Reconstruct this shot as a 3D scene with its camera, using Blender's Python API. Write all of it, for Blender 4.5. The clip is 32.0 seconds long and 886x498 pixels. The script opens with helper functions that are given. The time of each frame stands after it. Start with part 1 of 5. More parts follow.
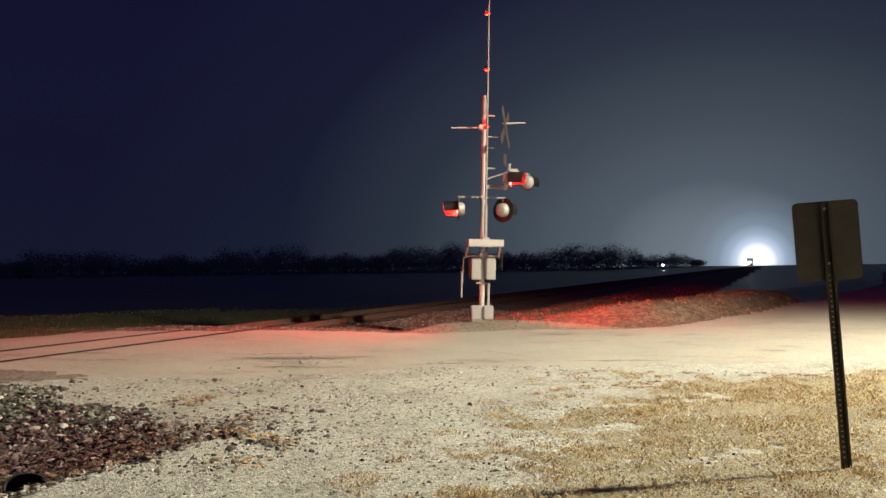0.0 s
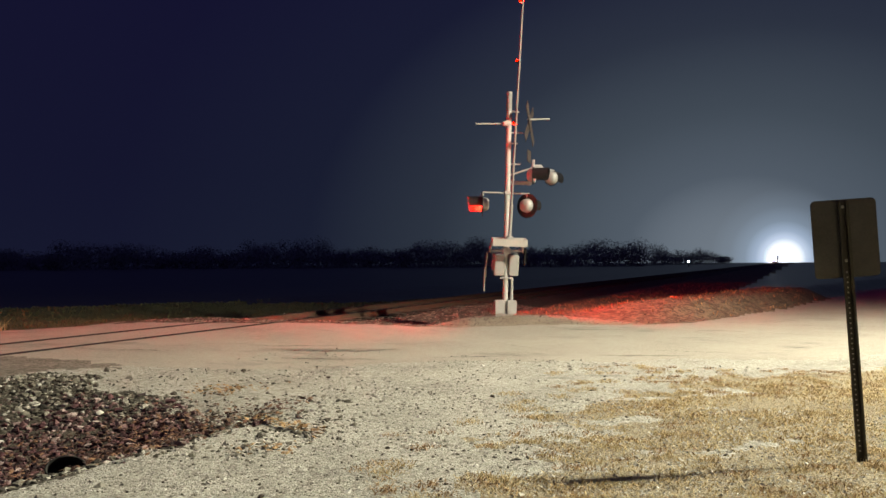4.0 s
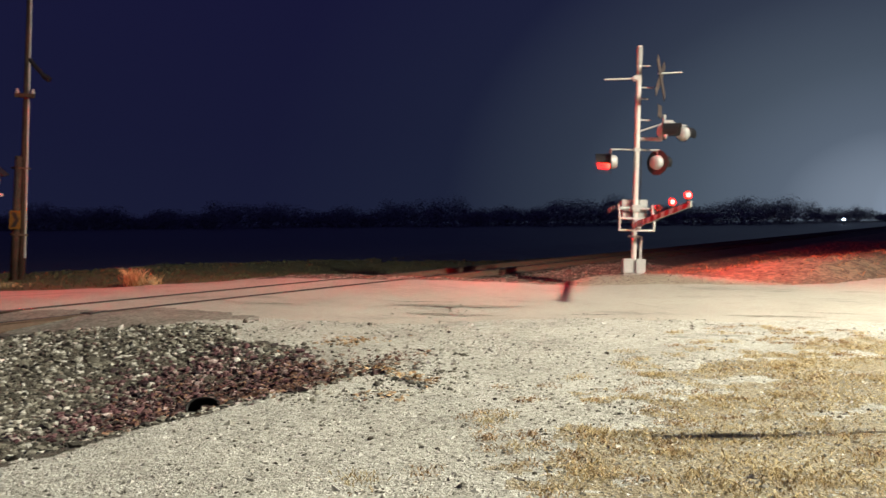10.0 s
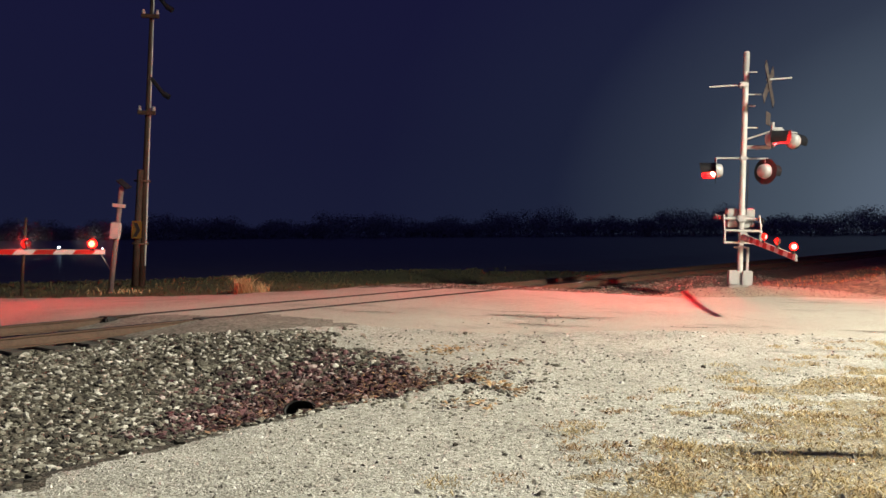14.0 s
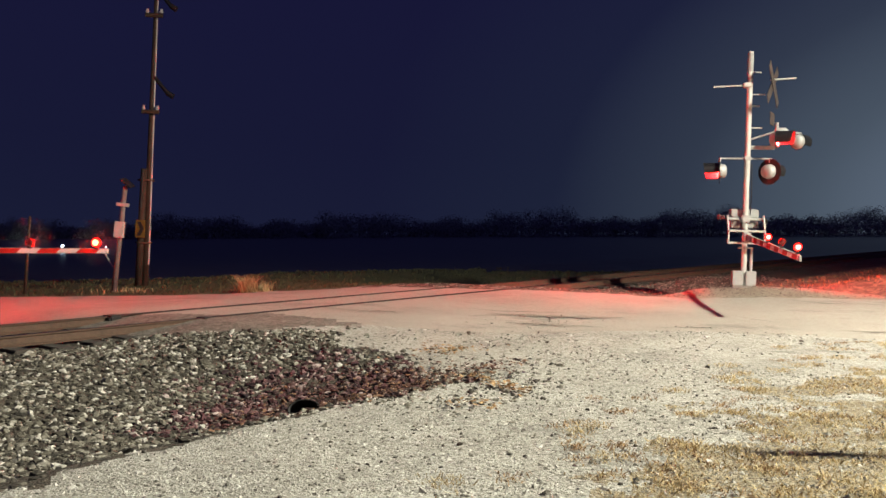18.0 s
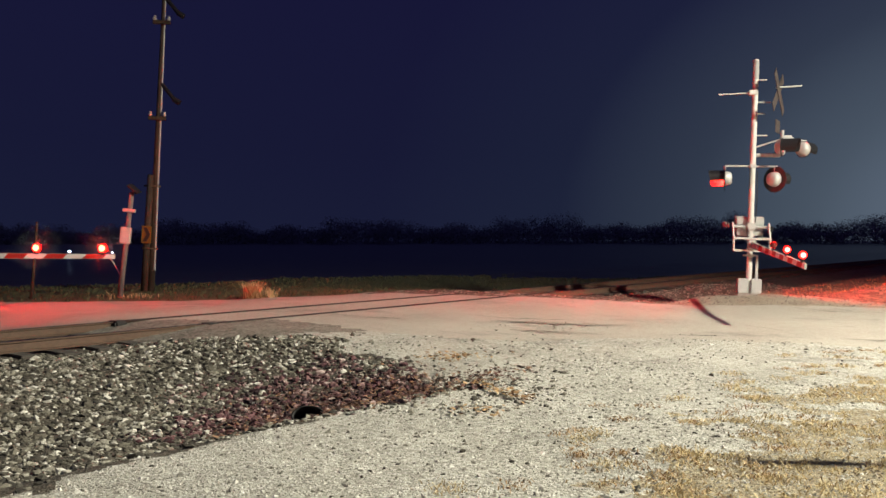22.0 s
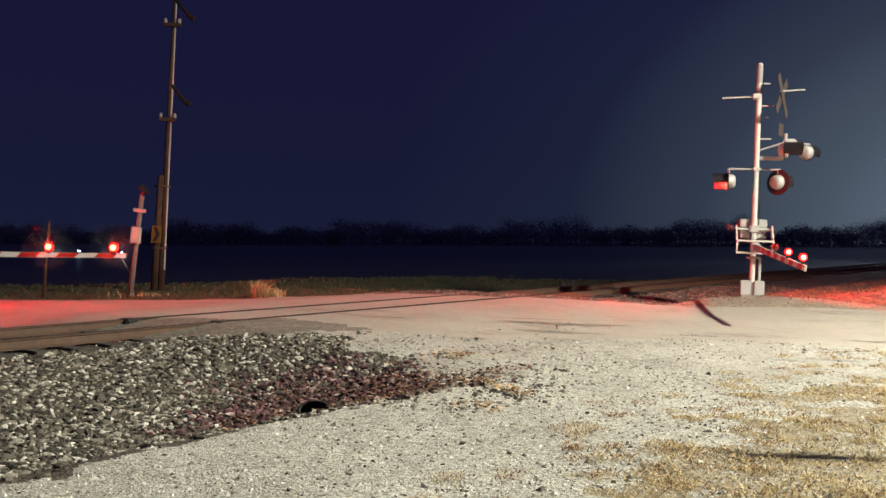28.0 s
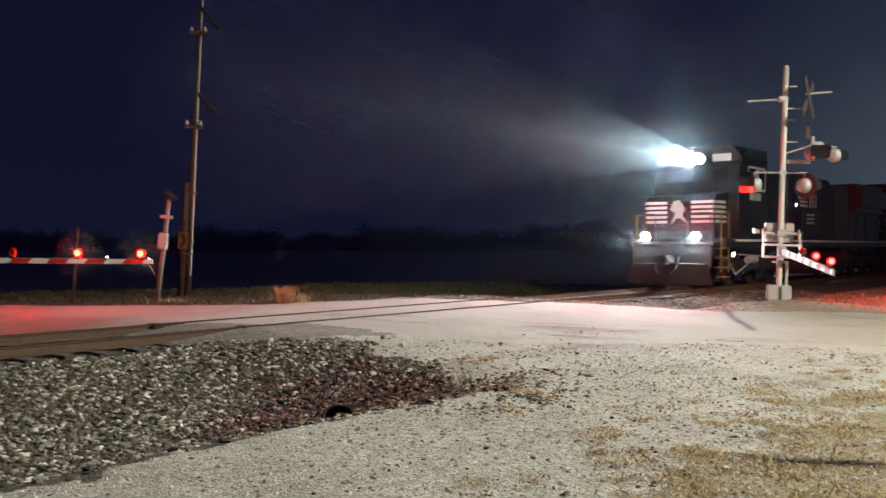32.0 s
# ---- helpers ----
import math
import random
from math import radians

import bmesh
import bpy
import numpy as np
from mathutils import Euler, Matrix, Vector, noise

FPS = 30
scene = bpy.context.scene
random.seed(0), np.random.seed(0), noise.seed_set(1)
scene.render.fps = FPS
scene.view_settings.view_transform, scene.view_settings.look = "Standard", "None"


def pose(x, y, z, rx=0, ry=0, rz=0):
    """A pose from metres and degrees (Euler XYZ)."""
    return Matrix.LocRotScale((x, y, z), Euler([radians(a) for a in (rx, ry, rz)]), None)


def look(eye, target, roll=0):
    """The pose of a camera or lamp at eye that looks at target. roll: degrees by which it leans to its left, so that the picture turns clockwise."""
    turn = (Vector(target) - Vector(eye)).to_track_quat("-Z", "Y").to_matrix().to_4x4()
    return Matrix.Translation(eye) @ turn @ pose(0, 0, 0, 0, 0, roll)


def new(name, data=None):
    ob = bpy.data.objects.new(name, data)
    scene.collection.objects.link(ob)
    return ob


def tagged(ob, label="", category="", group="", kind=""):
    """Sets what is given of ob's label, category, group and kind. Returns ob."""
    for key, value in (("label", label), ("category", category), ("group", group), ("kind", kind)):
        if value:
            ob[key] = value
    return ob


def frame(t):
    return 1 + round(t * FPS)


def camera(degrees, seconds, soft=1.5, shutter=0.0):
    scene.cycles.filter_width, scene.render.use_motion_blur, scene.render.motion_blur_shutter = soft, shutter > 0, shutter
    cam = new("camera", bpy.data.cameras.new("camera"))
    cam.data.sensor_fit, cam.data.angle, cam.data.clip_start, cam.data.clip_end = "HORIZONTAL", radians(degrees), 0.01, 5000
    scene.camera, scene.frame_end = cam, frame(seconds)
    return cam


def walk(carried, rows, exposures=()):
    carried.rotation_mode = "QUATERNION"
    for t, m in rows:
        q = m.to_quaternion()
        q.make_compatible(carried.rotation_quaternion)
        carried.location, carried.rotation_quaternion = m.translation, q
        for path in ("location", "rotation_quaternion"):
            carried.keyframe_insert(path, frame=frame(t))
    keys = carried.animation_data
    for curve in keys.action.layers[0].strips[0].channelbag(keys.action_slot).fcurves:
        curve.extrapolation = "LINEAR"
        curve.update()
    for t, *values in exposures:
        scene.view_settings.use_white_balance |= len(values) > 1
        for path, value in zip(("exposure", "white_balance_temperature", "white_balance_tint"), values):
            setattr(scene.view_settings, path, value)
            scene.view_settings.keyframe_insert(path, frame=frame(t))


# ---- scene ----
cam = camera(55.2, 32.0, soft=1.5, shutter=0.5)
# seconds, x, y, z of the eye, yaw, pitch, roll
PATH = [
    (0, -0.022, 0.022, 1.496, 7.79, 2.63, -0.21),
    (0.5, 0.004, 0.002, 1.496, 7.68, 2.32, -0.16),
    (1, 0.041, -0.093, 1.521, 8.45, 3.08, -0.12),
    (1.5, 0.054, -0.189, 1.492, 9.03, 2.72, 0.43),
    (2, 0.007, -0.201, 1.485, 9.46, 2.61, 0.29),
    (2.5, 0.007, -0.198, 1.488, 9.53, 2.50, 0.21),
    (3, 0.000, -0.158, 1.476, 9.45, 2.41, 0.31),
    (3.5, -0.001, -0.160, 1.487, 9.40, 2.33, 0.24),
    (5.5, 0.026, -0.198, 1.488, 9.44, 2.22, 0.18),
    (6, 0.031, -0.181, 1.486, 9.46, 2.17, 0.21),
    (6.5, 0.035, -0.180, 1.483, 9.47, 2.18, 0.17),
    (7, 0.030, -0.167, 1.475, 9.44, 2.14, 0.28),
    (7.5, 0.024, -0.157, 1.472, 9.48, 2.05, 0.27),
    (8, 0.074, -0.173, 1.483, 9.92, 1.55, 0.10),
    (8.5, 0.178, -0.217, 1.483, 11.68, 1.00, -0.04),
    (9, 0.196, -0.279, 1.472, 14.71, 0.64, 0.00),
    (9.5, 0.188, -0.330, 1.469, 16.44, -0.06, 0.07),
    (10, 0.281, -0.298, 1.477, 18.62, -0.55, 0.32),
    (10.5, 0.424, -0.265, 1.486, 22.49, -0.48, 0.69),
    (11, 0.431, -0.329, 1.488, 23.29, -0.03, 0.87),
    (11.5, 0.427, -0.353, 1.484, 24.06, 0.25, 0.48),
    (12, 0.433, -0.334, 1.477, 24.48, 0.18, 0.52),
    (12.5, 0.435, -0.325, 1.480, 25.11, 0.18, 0.40),
    (13, 0.442, -0.334, 1.483, 25.44, 0.11, 0.43),
    (13.5, 0.437, -0.353, 1.487, 25.54, 0.10, 0.54),
    (14, 0.450, -0.360, 1.483, 25.70, 0.07, 0.55),
    (14.5, 0.446, -0.356, 1.478, 25.71, 0.09, 0.58),
    (16.5, 0.442, -0.364, 1.480, 25.91, 0.11, 0.66),
    (17, 0.436, -0.359, 1.481, 25.89, 0.09, 0.63),
    (17.5, 0.430, -0.364, 1.476, 25.87, 0.10, 0.64),
    (18, 0.434, -0.362, 1.478, 25.88, 0.06, 0.69),
    (18.5, 0.438, -0.375, 1.482, 25.87, 0.05, 0.69),
    (19, 0.437, -0.379, 1.482, 25.85, 0.06, 0.69),
    (19.5, 0.444, -0.373, 1.480, 25.87, 0.06, 0.69),
    (20, 0.443, -0.377, 1.480, 25.84, 0.05, 0.73),
    (20.5, 0.446, -0.385, 1.491, 25.88, 0.07, 0.76),
    (21, 0.460, -0.399, 1.494, 25.91, 0.13, 0.76),
    (21.5, 0.457, -0.388, 1.494, 26.09, 0.32, 0.88),
    (22, 0.461, -0.380, 1.487, 26.27, 0.48, 0.87),
    (22.5, 0.455, -0.382, 1.487, 26.26, 0.47, 0.86),
    (23, 0.453, -0.393, 1.500, 26.26, 0.48, 0.87),
    (23.5, 0.469, -0.420, 1.483, 26.39, 0.77, 0.81),
    (24, 0.560, -0.462, 1.480, 26.45, 0.78, 0.77),
    (24.5, 0.581, -0.505, 1.478, 26.63, 0.69, 0.85),
    (25, 0.581, -0.523, 1.473, 26.80, 0.65, 0.76),
    (25.5, 0.599, -0.533, 1.475, 26.88, 0.56, 0.81),
    (27.5, 0.611, -0.567, 1.474, 26.84, 0.56, 1.13),
    (28, 0.607, -0.571, 1.475, 26.79, 0.56, 1.14),
    (28.5, 0.610, -0.577, 1.473, 26.81, 0.59, 1.12),
    (29, 0.608, -0.575, 1.473, 26.77, 0.57, 1.15),
    (29.5, 0.608, -0.571, 1.466, 26.77, 0.58, 1.17),
    (30, 0.616, -0.568, 1.470, 26.80, 0.58, 1.14),
    (30.5, 0.619, -0.571, 1.469, 26.71, 0.62, 1.17),
    (31, 0.632, -0.561, 1.463, 26.73, 0.62, 1.13),
    (31.5, 0.626, -0.575, 1.469, 26.74, 0.58, 1.17),
    (32, 0.620, -0.587, 1.473, 28.41, 0.88, 0.98),
]


def eye_pose(x, y, z, yaw, pitch, roll):
    return pose(x, y, z, 0, 0, yaw) @ pose(0, 0, 0, 90 + pitch) @ pose(0, 0, 0, 0, 0, roll)


walk(cam, [(row[0], eye_pose(*row[1:])) for row in PATH], [(0.0, -0.32, 6850, 13), (7.8, -0.32, 6850, 13), (9.2, 0.0, 6450, 15), (29.0, 0.0, 6450, 15), (31.0, -0.18, 6450, 15), (31.5, -0.25, 6450, 15), (32.0, -0.68, 6500, 16)])

# ---- the plan: s runs along the track, away from the crossing; o is the distance from its middle, towards the eye ----
AZ, TRACK, GRADE, RAIL = radians(13.35), 11.8, 0.026, 0.145
ALONG, ACROSS = Vector((math.sin(AZ), math.cos(AZ))), Vector((math.cos(AZ), -math.sin(AZ)))


def plan(s, o, z=0.0):
    """The place at s along and o across the track, z above the sloping ground plane."""
    p = ALONG * s + ACROSS * (o - TRACK)
    return Vector((p.x, p.y, GRADE * max(-60.0, min(660.0, s)) + z))


def plan_of(x, y):
    return x * ALONG.x + y * ALONG.y, x * ACROSS.x + y * ACROSS.y + TRACK


# ---- light: night sky with the train's hazy glow painted in over the far end of the line, one street light out of view ----
world = bpy.data.worlds.new("night")
scene.world = world
world.use_nodes = True


def sky_nodes():
    nt = world.node_tree
    bg = nt.nodes["Background"]
    tc = nt.nodes.new("ShaderNodeTexCoord")
    sep = nt.nodes.new("ShaderNodeSeparateXYZ")
    nt.links.new(tc.outputs["Generated"], sep.inputs[0])
    ramp = nt.nodes.new("ShaderNodeValToRGB")
    nt.links.new(sep.outputs["Z"], ramp.inputs[0])
    el = ramp.color_ramp.elements
    el[0].position, el[0].color = 0.0, (0.0095, 0.0122, 0.035, 1)
    el[1].position, el[1].color = 0.45, (0.0082, 0.0076, 0.038, 1)
    mid = ramp.color_ramp.elements.new(0.12)
    mid.color = (0.0084, 0.0098, 0.034, 1)
    dot = nt.nodes.new("ShaderNodeVectorMath")
    dot.operation = "DOT_PRODUCT"
    flat = nt.nodes.new("ShaderNodeMapping")
    flat.inputs["Scale"].default_value = (1.0, 1.0, 1.45)
    unit = nt.nodes.new("ShaderNodeVectorMath")
    unit.operation = "NORMALIZE"
    nt.links.new(tc.outputs["Generated"], flat.inputs[0])
    nt.links.new(flat.outputs[0], unit.inputs[0])
    nt.links.new(unit.outputs[0], dot.inputs[0])
    d = Vector((math.sin(radians(10)), math.cos(radians(10)), 0.05)).normalized()
    dot.inputs[1].default_value = d
    glow = nt.nodes.new("ShaderNodeValToRGB")
    nt.links.new(dot.outputs["Value"], glow.inputs[0])
    ge = glow.color_ramp.elements
    ge[0].position, ge[0].color = 0.76, (0, 0, 0, 1)
    ge[1].position, ge[1].color = 1.0, (0.18, 0.23, 0.265, 1)
    for place, shade in ((0.88, (0.0028, 0.0055, 0.0048, 1)), (0.94, (0.0215, 0.0320, 0.0325, 1)), (0.975, (0.054, 0.077, 0.083, 1)), (0.992, (0.088, 0.120, 0.138, 1))):
        ge.new(place).color = shade
    # the brightest of the glow: headlight glare painted where the line meets the sky
    near = nt.nodes.new("ShaderNodeVectorMath")
    near.operation = "DOT_PRODUCT"
    near.inputs[1].default_value = Vector((math.sin(radians(12.55)), math.cos(radians(12.55)), math.tan(radians(1.62)))).normalized()
    nt.links.new(tc.outputs["Generated"], near.inputs[0])
    close = nt.nodes.new("ShaderNodeMapRange")
    close.inputs["From Min"].default_value, close.inputs["From Max"].default_value = 0.9970, 1.0
    nt.links.new(near.outputs["Value"], close.inputs["Value"])
    core = nt.nodes.new("ShaderNodeValToRGB")
    nt.links.new(close.outputs[0], core.inputs[0])
    ce = core.color_ramp.elements
    ce[0].position, ce[0].color = 0.0, (0, 0, 0, 1)
    ce[1].position, ce[1].color = 0.975, (1.3, 1.4, 1.5, 1)
    for place, shade in ((0.45, (0.025, 0.037, 0.052, 1)), (0.72, (0.085, 0.125, 0.18, 1)), (0.85, (0.23, 0.32, 0.46, 1)), (0.92, (0.50, 0.62, 0.80, 1))):
        ce.new(place).color = shade
    total = ramp.outputs[0]
    for source in (glow, core):
        add = nt.nodes.new("ShaderNodeMix")
        add.data_type, add.blend_type = "RGBA", "ADD"
        add.inputs[0].default_value = 1.0
        nt.links.new(total, add.inputs["A"])
        nt.links.new(source.outputs[0], add.inputs["B"])
        total = add.outputs["Result"]
    nt.links.new(total, bg.inputs[0])
    bg.inputs[1].default_value = 1.0


sky_nodes()


def lamp(name, kind, place, power, color, size):
    data = bpy.data.lights.new(name, kind)
    data.energy, data.color, data.shadow_soft_size = power, color, size
    ob = new(name, data)
    ob.location = place
    return ob


STREET = (12.8, 11.5, 12.4)
street = lamp("street_light", "SPOT", STREET, 46500, (1.0, 0.985, 0.79), 0.42)
street.data.spot_size, street.data.spot_blend = radians(170), 1.0
street.matrix_world = look(STREET, (6.5, 7.6, 0.0))


# ---- materials ----
def mat(name, colors, scale=8.0, rough=0.8, bump=0.3, fine=60.0, metal=0.0, spread=(0.35, 0.65), distance=0.01, random=0.0, stain=0.0, chips=0.0):
    """A surface mottled between colours at two scales, with grain in its relief."""
    m = bpy.data.materials.new(name)
    m.use_nodes = True
    nt = m.node_tree
    bsdf = nt.nodes["Principled BSDF"]
    geo = nt.nodes.new("ShaderNodeNewGeometry")
    tc = nt.nodes.new("ShaderNodeTexCoord")
    big = nt.nodes.new("ShaderNodeTexNoise")
    big.inputs["Scale"].default_value, big.inputs["Detail"].default_value, big.inputs["Roughness"].default_value = scale, 6, 0.65
    small = nt.nodes.new("ShaderNodeTexNoise")
    small.inputs["Scale"].default_value, small.inputs["Detail"].default_value = fine, 4
    for n in (big, small):
        nt.links.new(tc.outputs["Object"], n.inputs["Vector"])
    ramp = nt.nodes.new("ShaderNodeValToRGB")
    el = ramp.color_ramp.elements
    el[0].position, el[1].position = spread
    el[0].color, el[1].color = (*colors[0], 1), (*colors[-1], 1)
    for i, c in enumerate(colors[1:-1]):
        e = el.new(spread[0] + (spread[1] - spread[0]) * (i + 1) / (len(colors) - 1))
        e.color = (*c, 1)
    mix = nt.nodes.new("ShaderNodeMath")
    mix.operation = "MULTIPLY_ADD"
    mix.inputs[1].default_value = 0.45
    nt.links.new(small.outputs["Fac"], mix.inputs[0])
    off = nt.nodes.new("ShaderNodeMath")
    off.operation = "MULTIPLY_ADD"
    off.inputs[1].default_value, off.inputs[2].default_value = 0.55, 0.0
    nt.links.new(big.outputs["Fac"], off.inputs[0])
    nt.links.new(off.outputs[0], mix.inputs[2])
    last = mix
    relief = small.outputs["Fac"]
    if chips:
        # crushed pieces: each cell has its own shade, and stands proud of its joints
        total = None
        for size, share in ((chips, 0.34), (chips * 2.3, 0.26)):
            cell = nt.nodes.new("ShaderNodeTexVoronoi")
            cell.inputs["Scale"].default_value = size
            nt.links.new(tc.outputs["Object"], cell.inputs["Vector"])
            shade = nt.nodes.new("ShaderNodeSeparateColor")
            nt.links.new(cell.outputs["Color"], shade.inputs[0])
            put = nt.nodes.new("ShaderNodeMath")
            put.operation = "MULTIPLY_ADD"
            put.inputs[1].default_value = share
            nt.links.new(shade.outputs[0], put.inputs[0])
            centre = nt.nodes.new("ShaderNodeMath")
            centre.operation = "SUBTRACT"
            centre.inputs[1].default_value = share / 2
            nt.links.new(last.outputs[0], put.inputs[2])
            nt.links.new(put.outputs[0], centre.inputs[0])
            last = centre
            step = nt.nodes.new("ShaderNodeMath")
            step.operation = "MULTIPLY_ADD"
            step.inputs[1].default_value = -1.2 * share
            nt.links.new(cell.outputs["Distance"], step.inputs[0])
            nt.links.new(total or small.outputs["Fac"], step.inputs[2])
            total = step.outputs[0]
        relief = total
    if random:
        rnd = nt.nodes.new("ShaderNodeMath")
        rnd.operation = "MULTIPLY_ADD"
        rnd.inputs[1].default_value = random
        nt.links.new(geo.outputs["Random Per Island"], rnd.inputs[0])
        cen = nt.nodes.new("ShaderNodeMath")
        cen.operation = "SUBTRACT"
        cen.inputs[1].default_value = random / 2
        nt.links.new(last.outputs[0], rnd.inputs[2])
        nt.links.new(rnd.outputs[0], cen.inputs[0])
        last = cen
    nt.links.new(last.outputs[0], ramp.inputs[0])
    colour = ramp.outputs[0]
    if stain:
        wide = nt.nodes.new("ShaderNodeMapping")
        wide.inputs["Rotation"].default_value[2], wide.inputs["Scale"].default_value = 0.25, (0.62, 1.1, 1.0)
        patch = nt.nodes.new("ShaderNodeTexNoise")
        patch.inputs["Scale"].default_value, patch.inputs["Detail"].default_value, patch.inputs["Roughness"].default_value = 1.1, 8, 0.7
        cut = nt.nodes.new("ShaderNodeMapRange")
        for key, value in (("From Min", 0.56), ("From Max", 0.70), ("To Min", 1.0), ("To Max", stain)):
            cut.inputs[key].default_value = value
        dark = nt.nodes.new("ShaderNodeMix")
        dark.data_type, dark.blend_type = "RGBA", "MULTIPLY"
        dark.inputs[0].default_value = 1.0
        nt.links.new(tc.outputs["Object"], wide.inputs[0])
        nt.links.new(wide.outputs[0], patch.inputs["Vector"])
        nt.links.new(patch.outputs["Fac"], cut.inputs["Value"])
        nt.links.new(colour, dark.inputs["A"])
        nt.links.new(cut.outputs[0], dark.inputs["B"])
        colour = dark.outputs["Result"]
    nt.links.new(colour, bsdf.inputs["Base Color"])
    bsdf.inputs["Roughness"].default_value, bsdf.inputs["Metallic"].default_value = rough, metal
    if bump:
        b = nt.nodes.new("ShaderNodeBump")
        b.inputs["Strength"].default_value, b.inputs["Distance"].default_value = bump, distance
        nt.links.new(relief, b.inputs["Height"])
        nt.links.new(b.outputs[0], bsdf.inputs["Normal"])
    return m


def glow(name, color, strength):
    m = bpy.data.materials.new(name)
    m.use_nodes = True
    bsdf = m.node_tree.nodes["Principled BSDF"]
    bsdf.inputs["Base Color"].default_value = (*[0.3 * c for c in color], 1)
    bsdf.inputs["Emission Color"].default_value = (*color, 1)
    bsdf.inputs["Emission Strength"].default_value = strength
    bsdf.inputs["Roughness"].default_value = 0.3
    return m


def glass_mat(name, color, rough=0.08):
    m = bpy.data.materials.new(name)
    m.use_nodes = True
    bsdf = m.node_tree.nodes["Principled BSDF"]
    bsdf.inputs["Base Color"].default_value = (*color, 1)
    bsdf.inputs["Roughness"].default_value = rough
    bsdf.inputs["Coat Weight"].default_value = 0.5
    return m


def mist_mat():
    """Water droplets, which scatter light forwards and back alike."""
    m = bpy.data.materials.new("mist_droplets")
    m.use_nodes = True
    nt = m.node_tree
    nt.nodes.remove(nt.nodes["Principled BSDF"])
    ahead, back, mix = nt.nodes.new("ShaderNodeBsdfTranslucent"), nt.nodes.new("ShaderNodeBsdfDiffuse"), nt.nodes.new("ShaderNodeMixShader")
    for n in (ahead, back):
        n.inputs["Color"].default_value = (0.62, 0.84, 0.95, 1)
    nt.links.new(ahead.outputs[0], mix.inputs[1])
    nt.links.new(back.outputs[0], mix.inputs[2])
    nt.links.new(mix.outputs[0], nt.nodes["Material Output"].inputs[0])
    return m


MIST = mist_mat()
GRAVEL = mat("crushed_limestone", [(0.16, 0.15, 0.122), (0.32, 0.306, 0.26), (0.395, 0.38, 0.33), (0.56, 0.55, 0.495)], 0.9, 0.95, 1.0, 55, spread=(0.24, 0.76), distance=0.02, stain=0.55, chips=34)
ROAD = mat("worn_chip_seal", [(0.25, 0.225, 0.185), (0.34, 0.31, 0.26), (0.40, 0.375, 0.32)], 0.6, 0.9, 0.6, 45, spread=(0.28, 0.70), stain=0.55, chips=60)
SOIL = mat("ballast_soil", [(0.032, 0.026, 0.018), (0.065, 0.053, 0.038), (0.11, 0.09, 0.066)], 2.5, 0.95, 1.0, 30, distance=0.03, chips=26)
CRACKDARK = mat("shadowed_crack", [(0.045, 0.04, 0.03), (0.09, 0.08, 0.06), (0.16, 0.14, 0.11)], 3, 0.9, 0.5, 40, spread=(0.3, 0.7))
STAINED = mat("stained_chip_seal", [(0.10, 0.088, 0.068), (0.17, 0.15, 0.12), (0.27, 0.24, 0.195), (0.35, 0.32, 0.27)], 2.2, 0.9, 0.6, 26, spread=(0.3, 0.68), chips=50)
FLANGE = mat("dirty_flangeway", [(0.03, 0.022, 0.016), (0.07, 0.052, 0.038)], 5, 0.9, 0.3, 50)
MUD = mat("dried_mud", [(0.085, 0.074, 0.058), (0.16, 0.142, 0.115), (0.26, 0.235, 0.195)], 1.6, 0.95, 0.5, 30, spread=(0.3, 0.7), chips=22)
TUFT = mat("brown_dead_grass", [(0.16, 0.088, 0.038), (0.33, 0.195, 0.088), (0.50, 0.34, 0.17)], 2.0, 0.85, 0.0, 40, spread=(0.25, 0.75), random=0.6)
STRAW = mat("dry_grass_soil", [(0.15, 0.122, 0.075), (0.27, 0.222, 0.14), (0.40, 0.35, 0.245)], 1.3, 0.95, 1.0, 40, distance=0.03, spread=(0.25, 0.75), chips=40)
FIELD = mat("dark_far_field", [(0.009, 0.009, 0.009), (0.016, 0.015, 0.014), (0.027, 0.024, 0.019)], 0.5, 0.36, 0.25, 14, distance=0.03)
VERGE = mat("green_verge_soil", [(0.028, 0.030, 0.010), (0.055, 0.056, 0.019), (0.10, 0.088, 0.038)], 0.7, 0.9, 0.5, 16, distance=0.04)
BANK = mat("bank_gravel_and_grass", [(0.07, 0.053, 0.036), (0.13, 0.10, 0.066), (0.21, 0.165, 0.11)], 0.9, 0.95, 0.9, 18, distance=0.04, chips=9)
BANKSTONE = mat("dark_bank_stone", [(0.03, 0.024, 0.018), (0.07, 0.055, 0.042), (0.12, 0.10, 0.08), (0.22, 0.19, 0.16)], 6, 0.9, 0.3, 40, spread=(0.25, 0.85), random=0.6)
# leaf stain, tinted redder to stand in for red lamp light
LEAFSTONE = mat("leaf_stained_stone", [(0.014, 0.005, 0.007), (0.046, 0.015, 0.018), (0.10, 0.038, 0.042), (0.17, 0.098, 0.09), (0.46, 0.38, 0.35)], 6, 0.85, 0.4, 90, spread=(0.22, 0.86), random=0.66)
FARSTONE = mat("dusty_stone", [(0.07, 0.052, 0.04), (0.15, 0.12, 0.095), (0.22, 0.185, 0.15), (0.32, 0.28, 0.235)], 6, 0.9, 0.3, 40, spread=(0.25, 0.8), random=0.6)
MOUND = mat("tan_dirt", [(0.17, 0.135, 0.095), (0.29, 0.24, 0.18), (0.36, 0.31, 0.245)], 1.4, 0.95, 0.9, 30, spread=(0.28, 0.72), distance=0.03, chips=30)
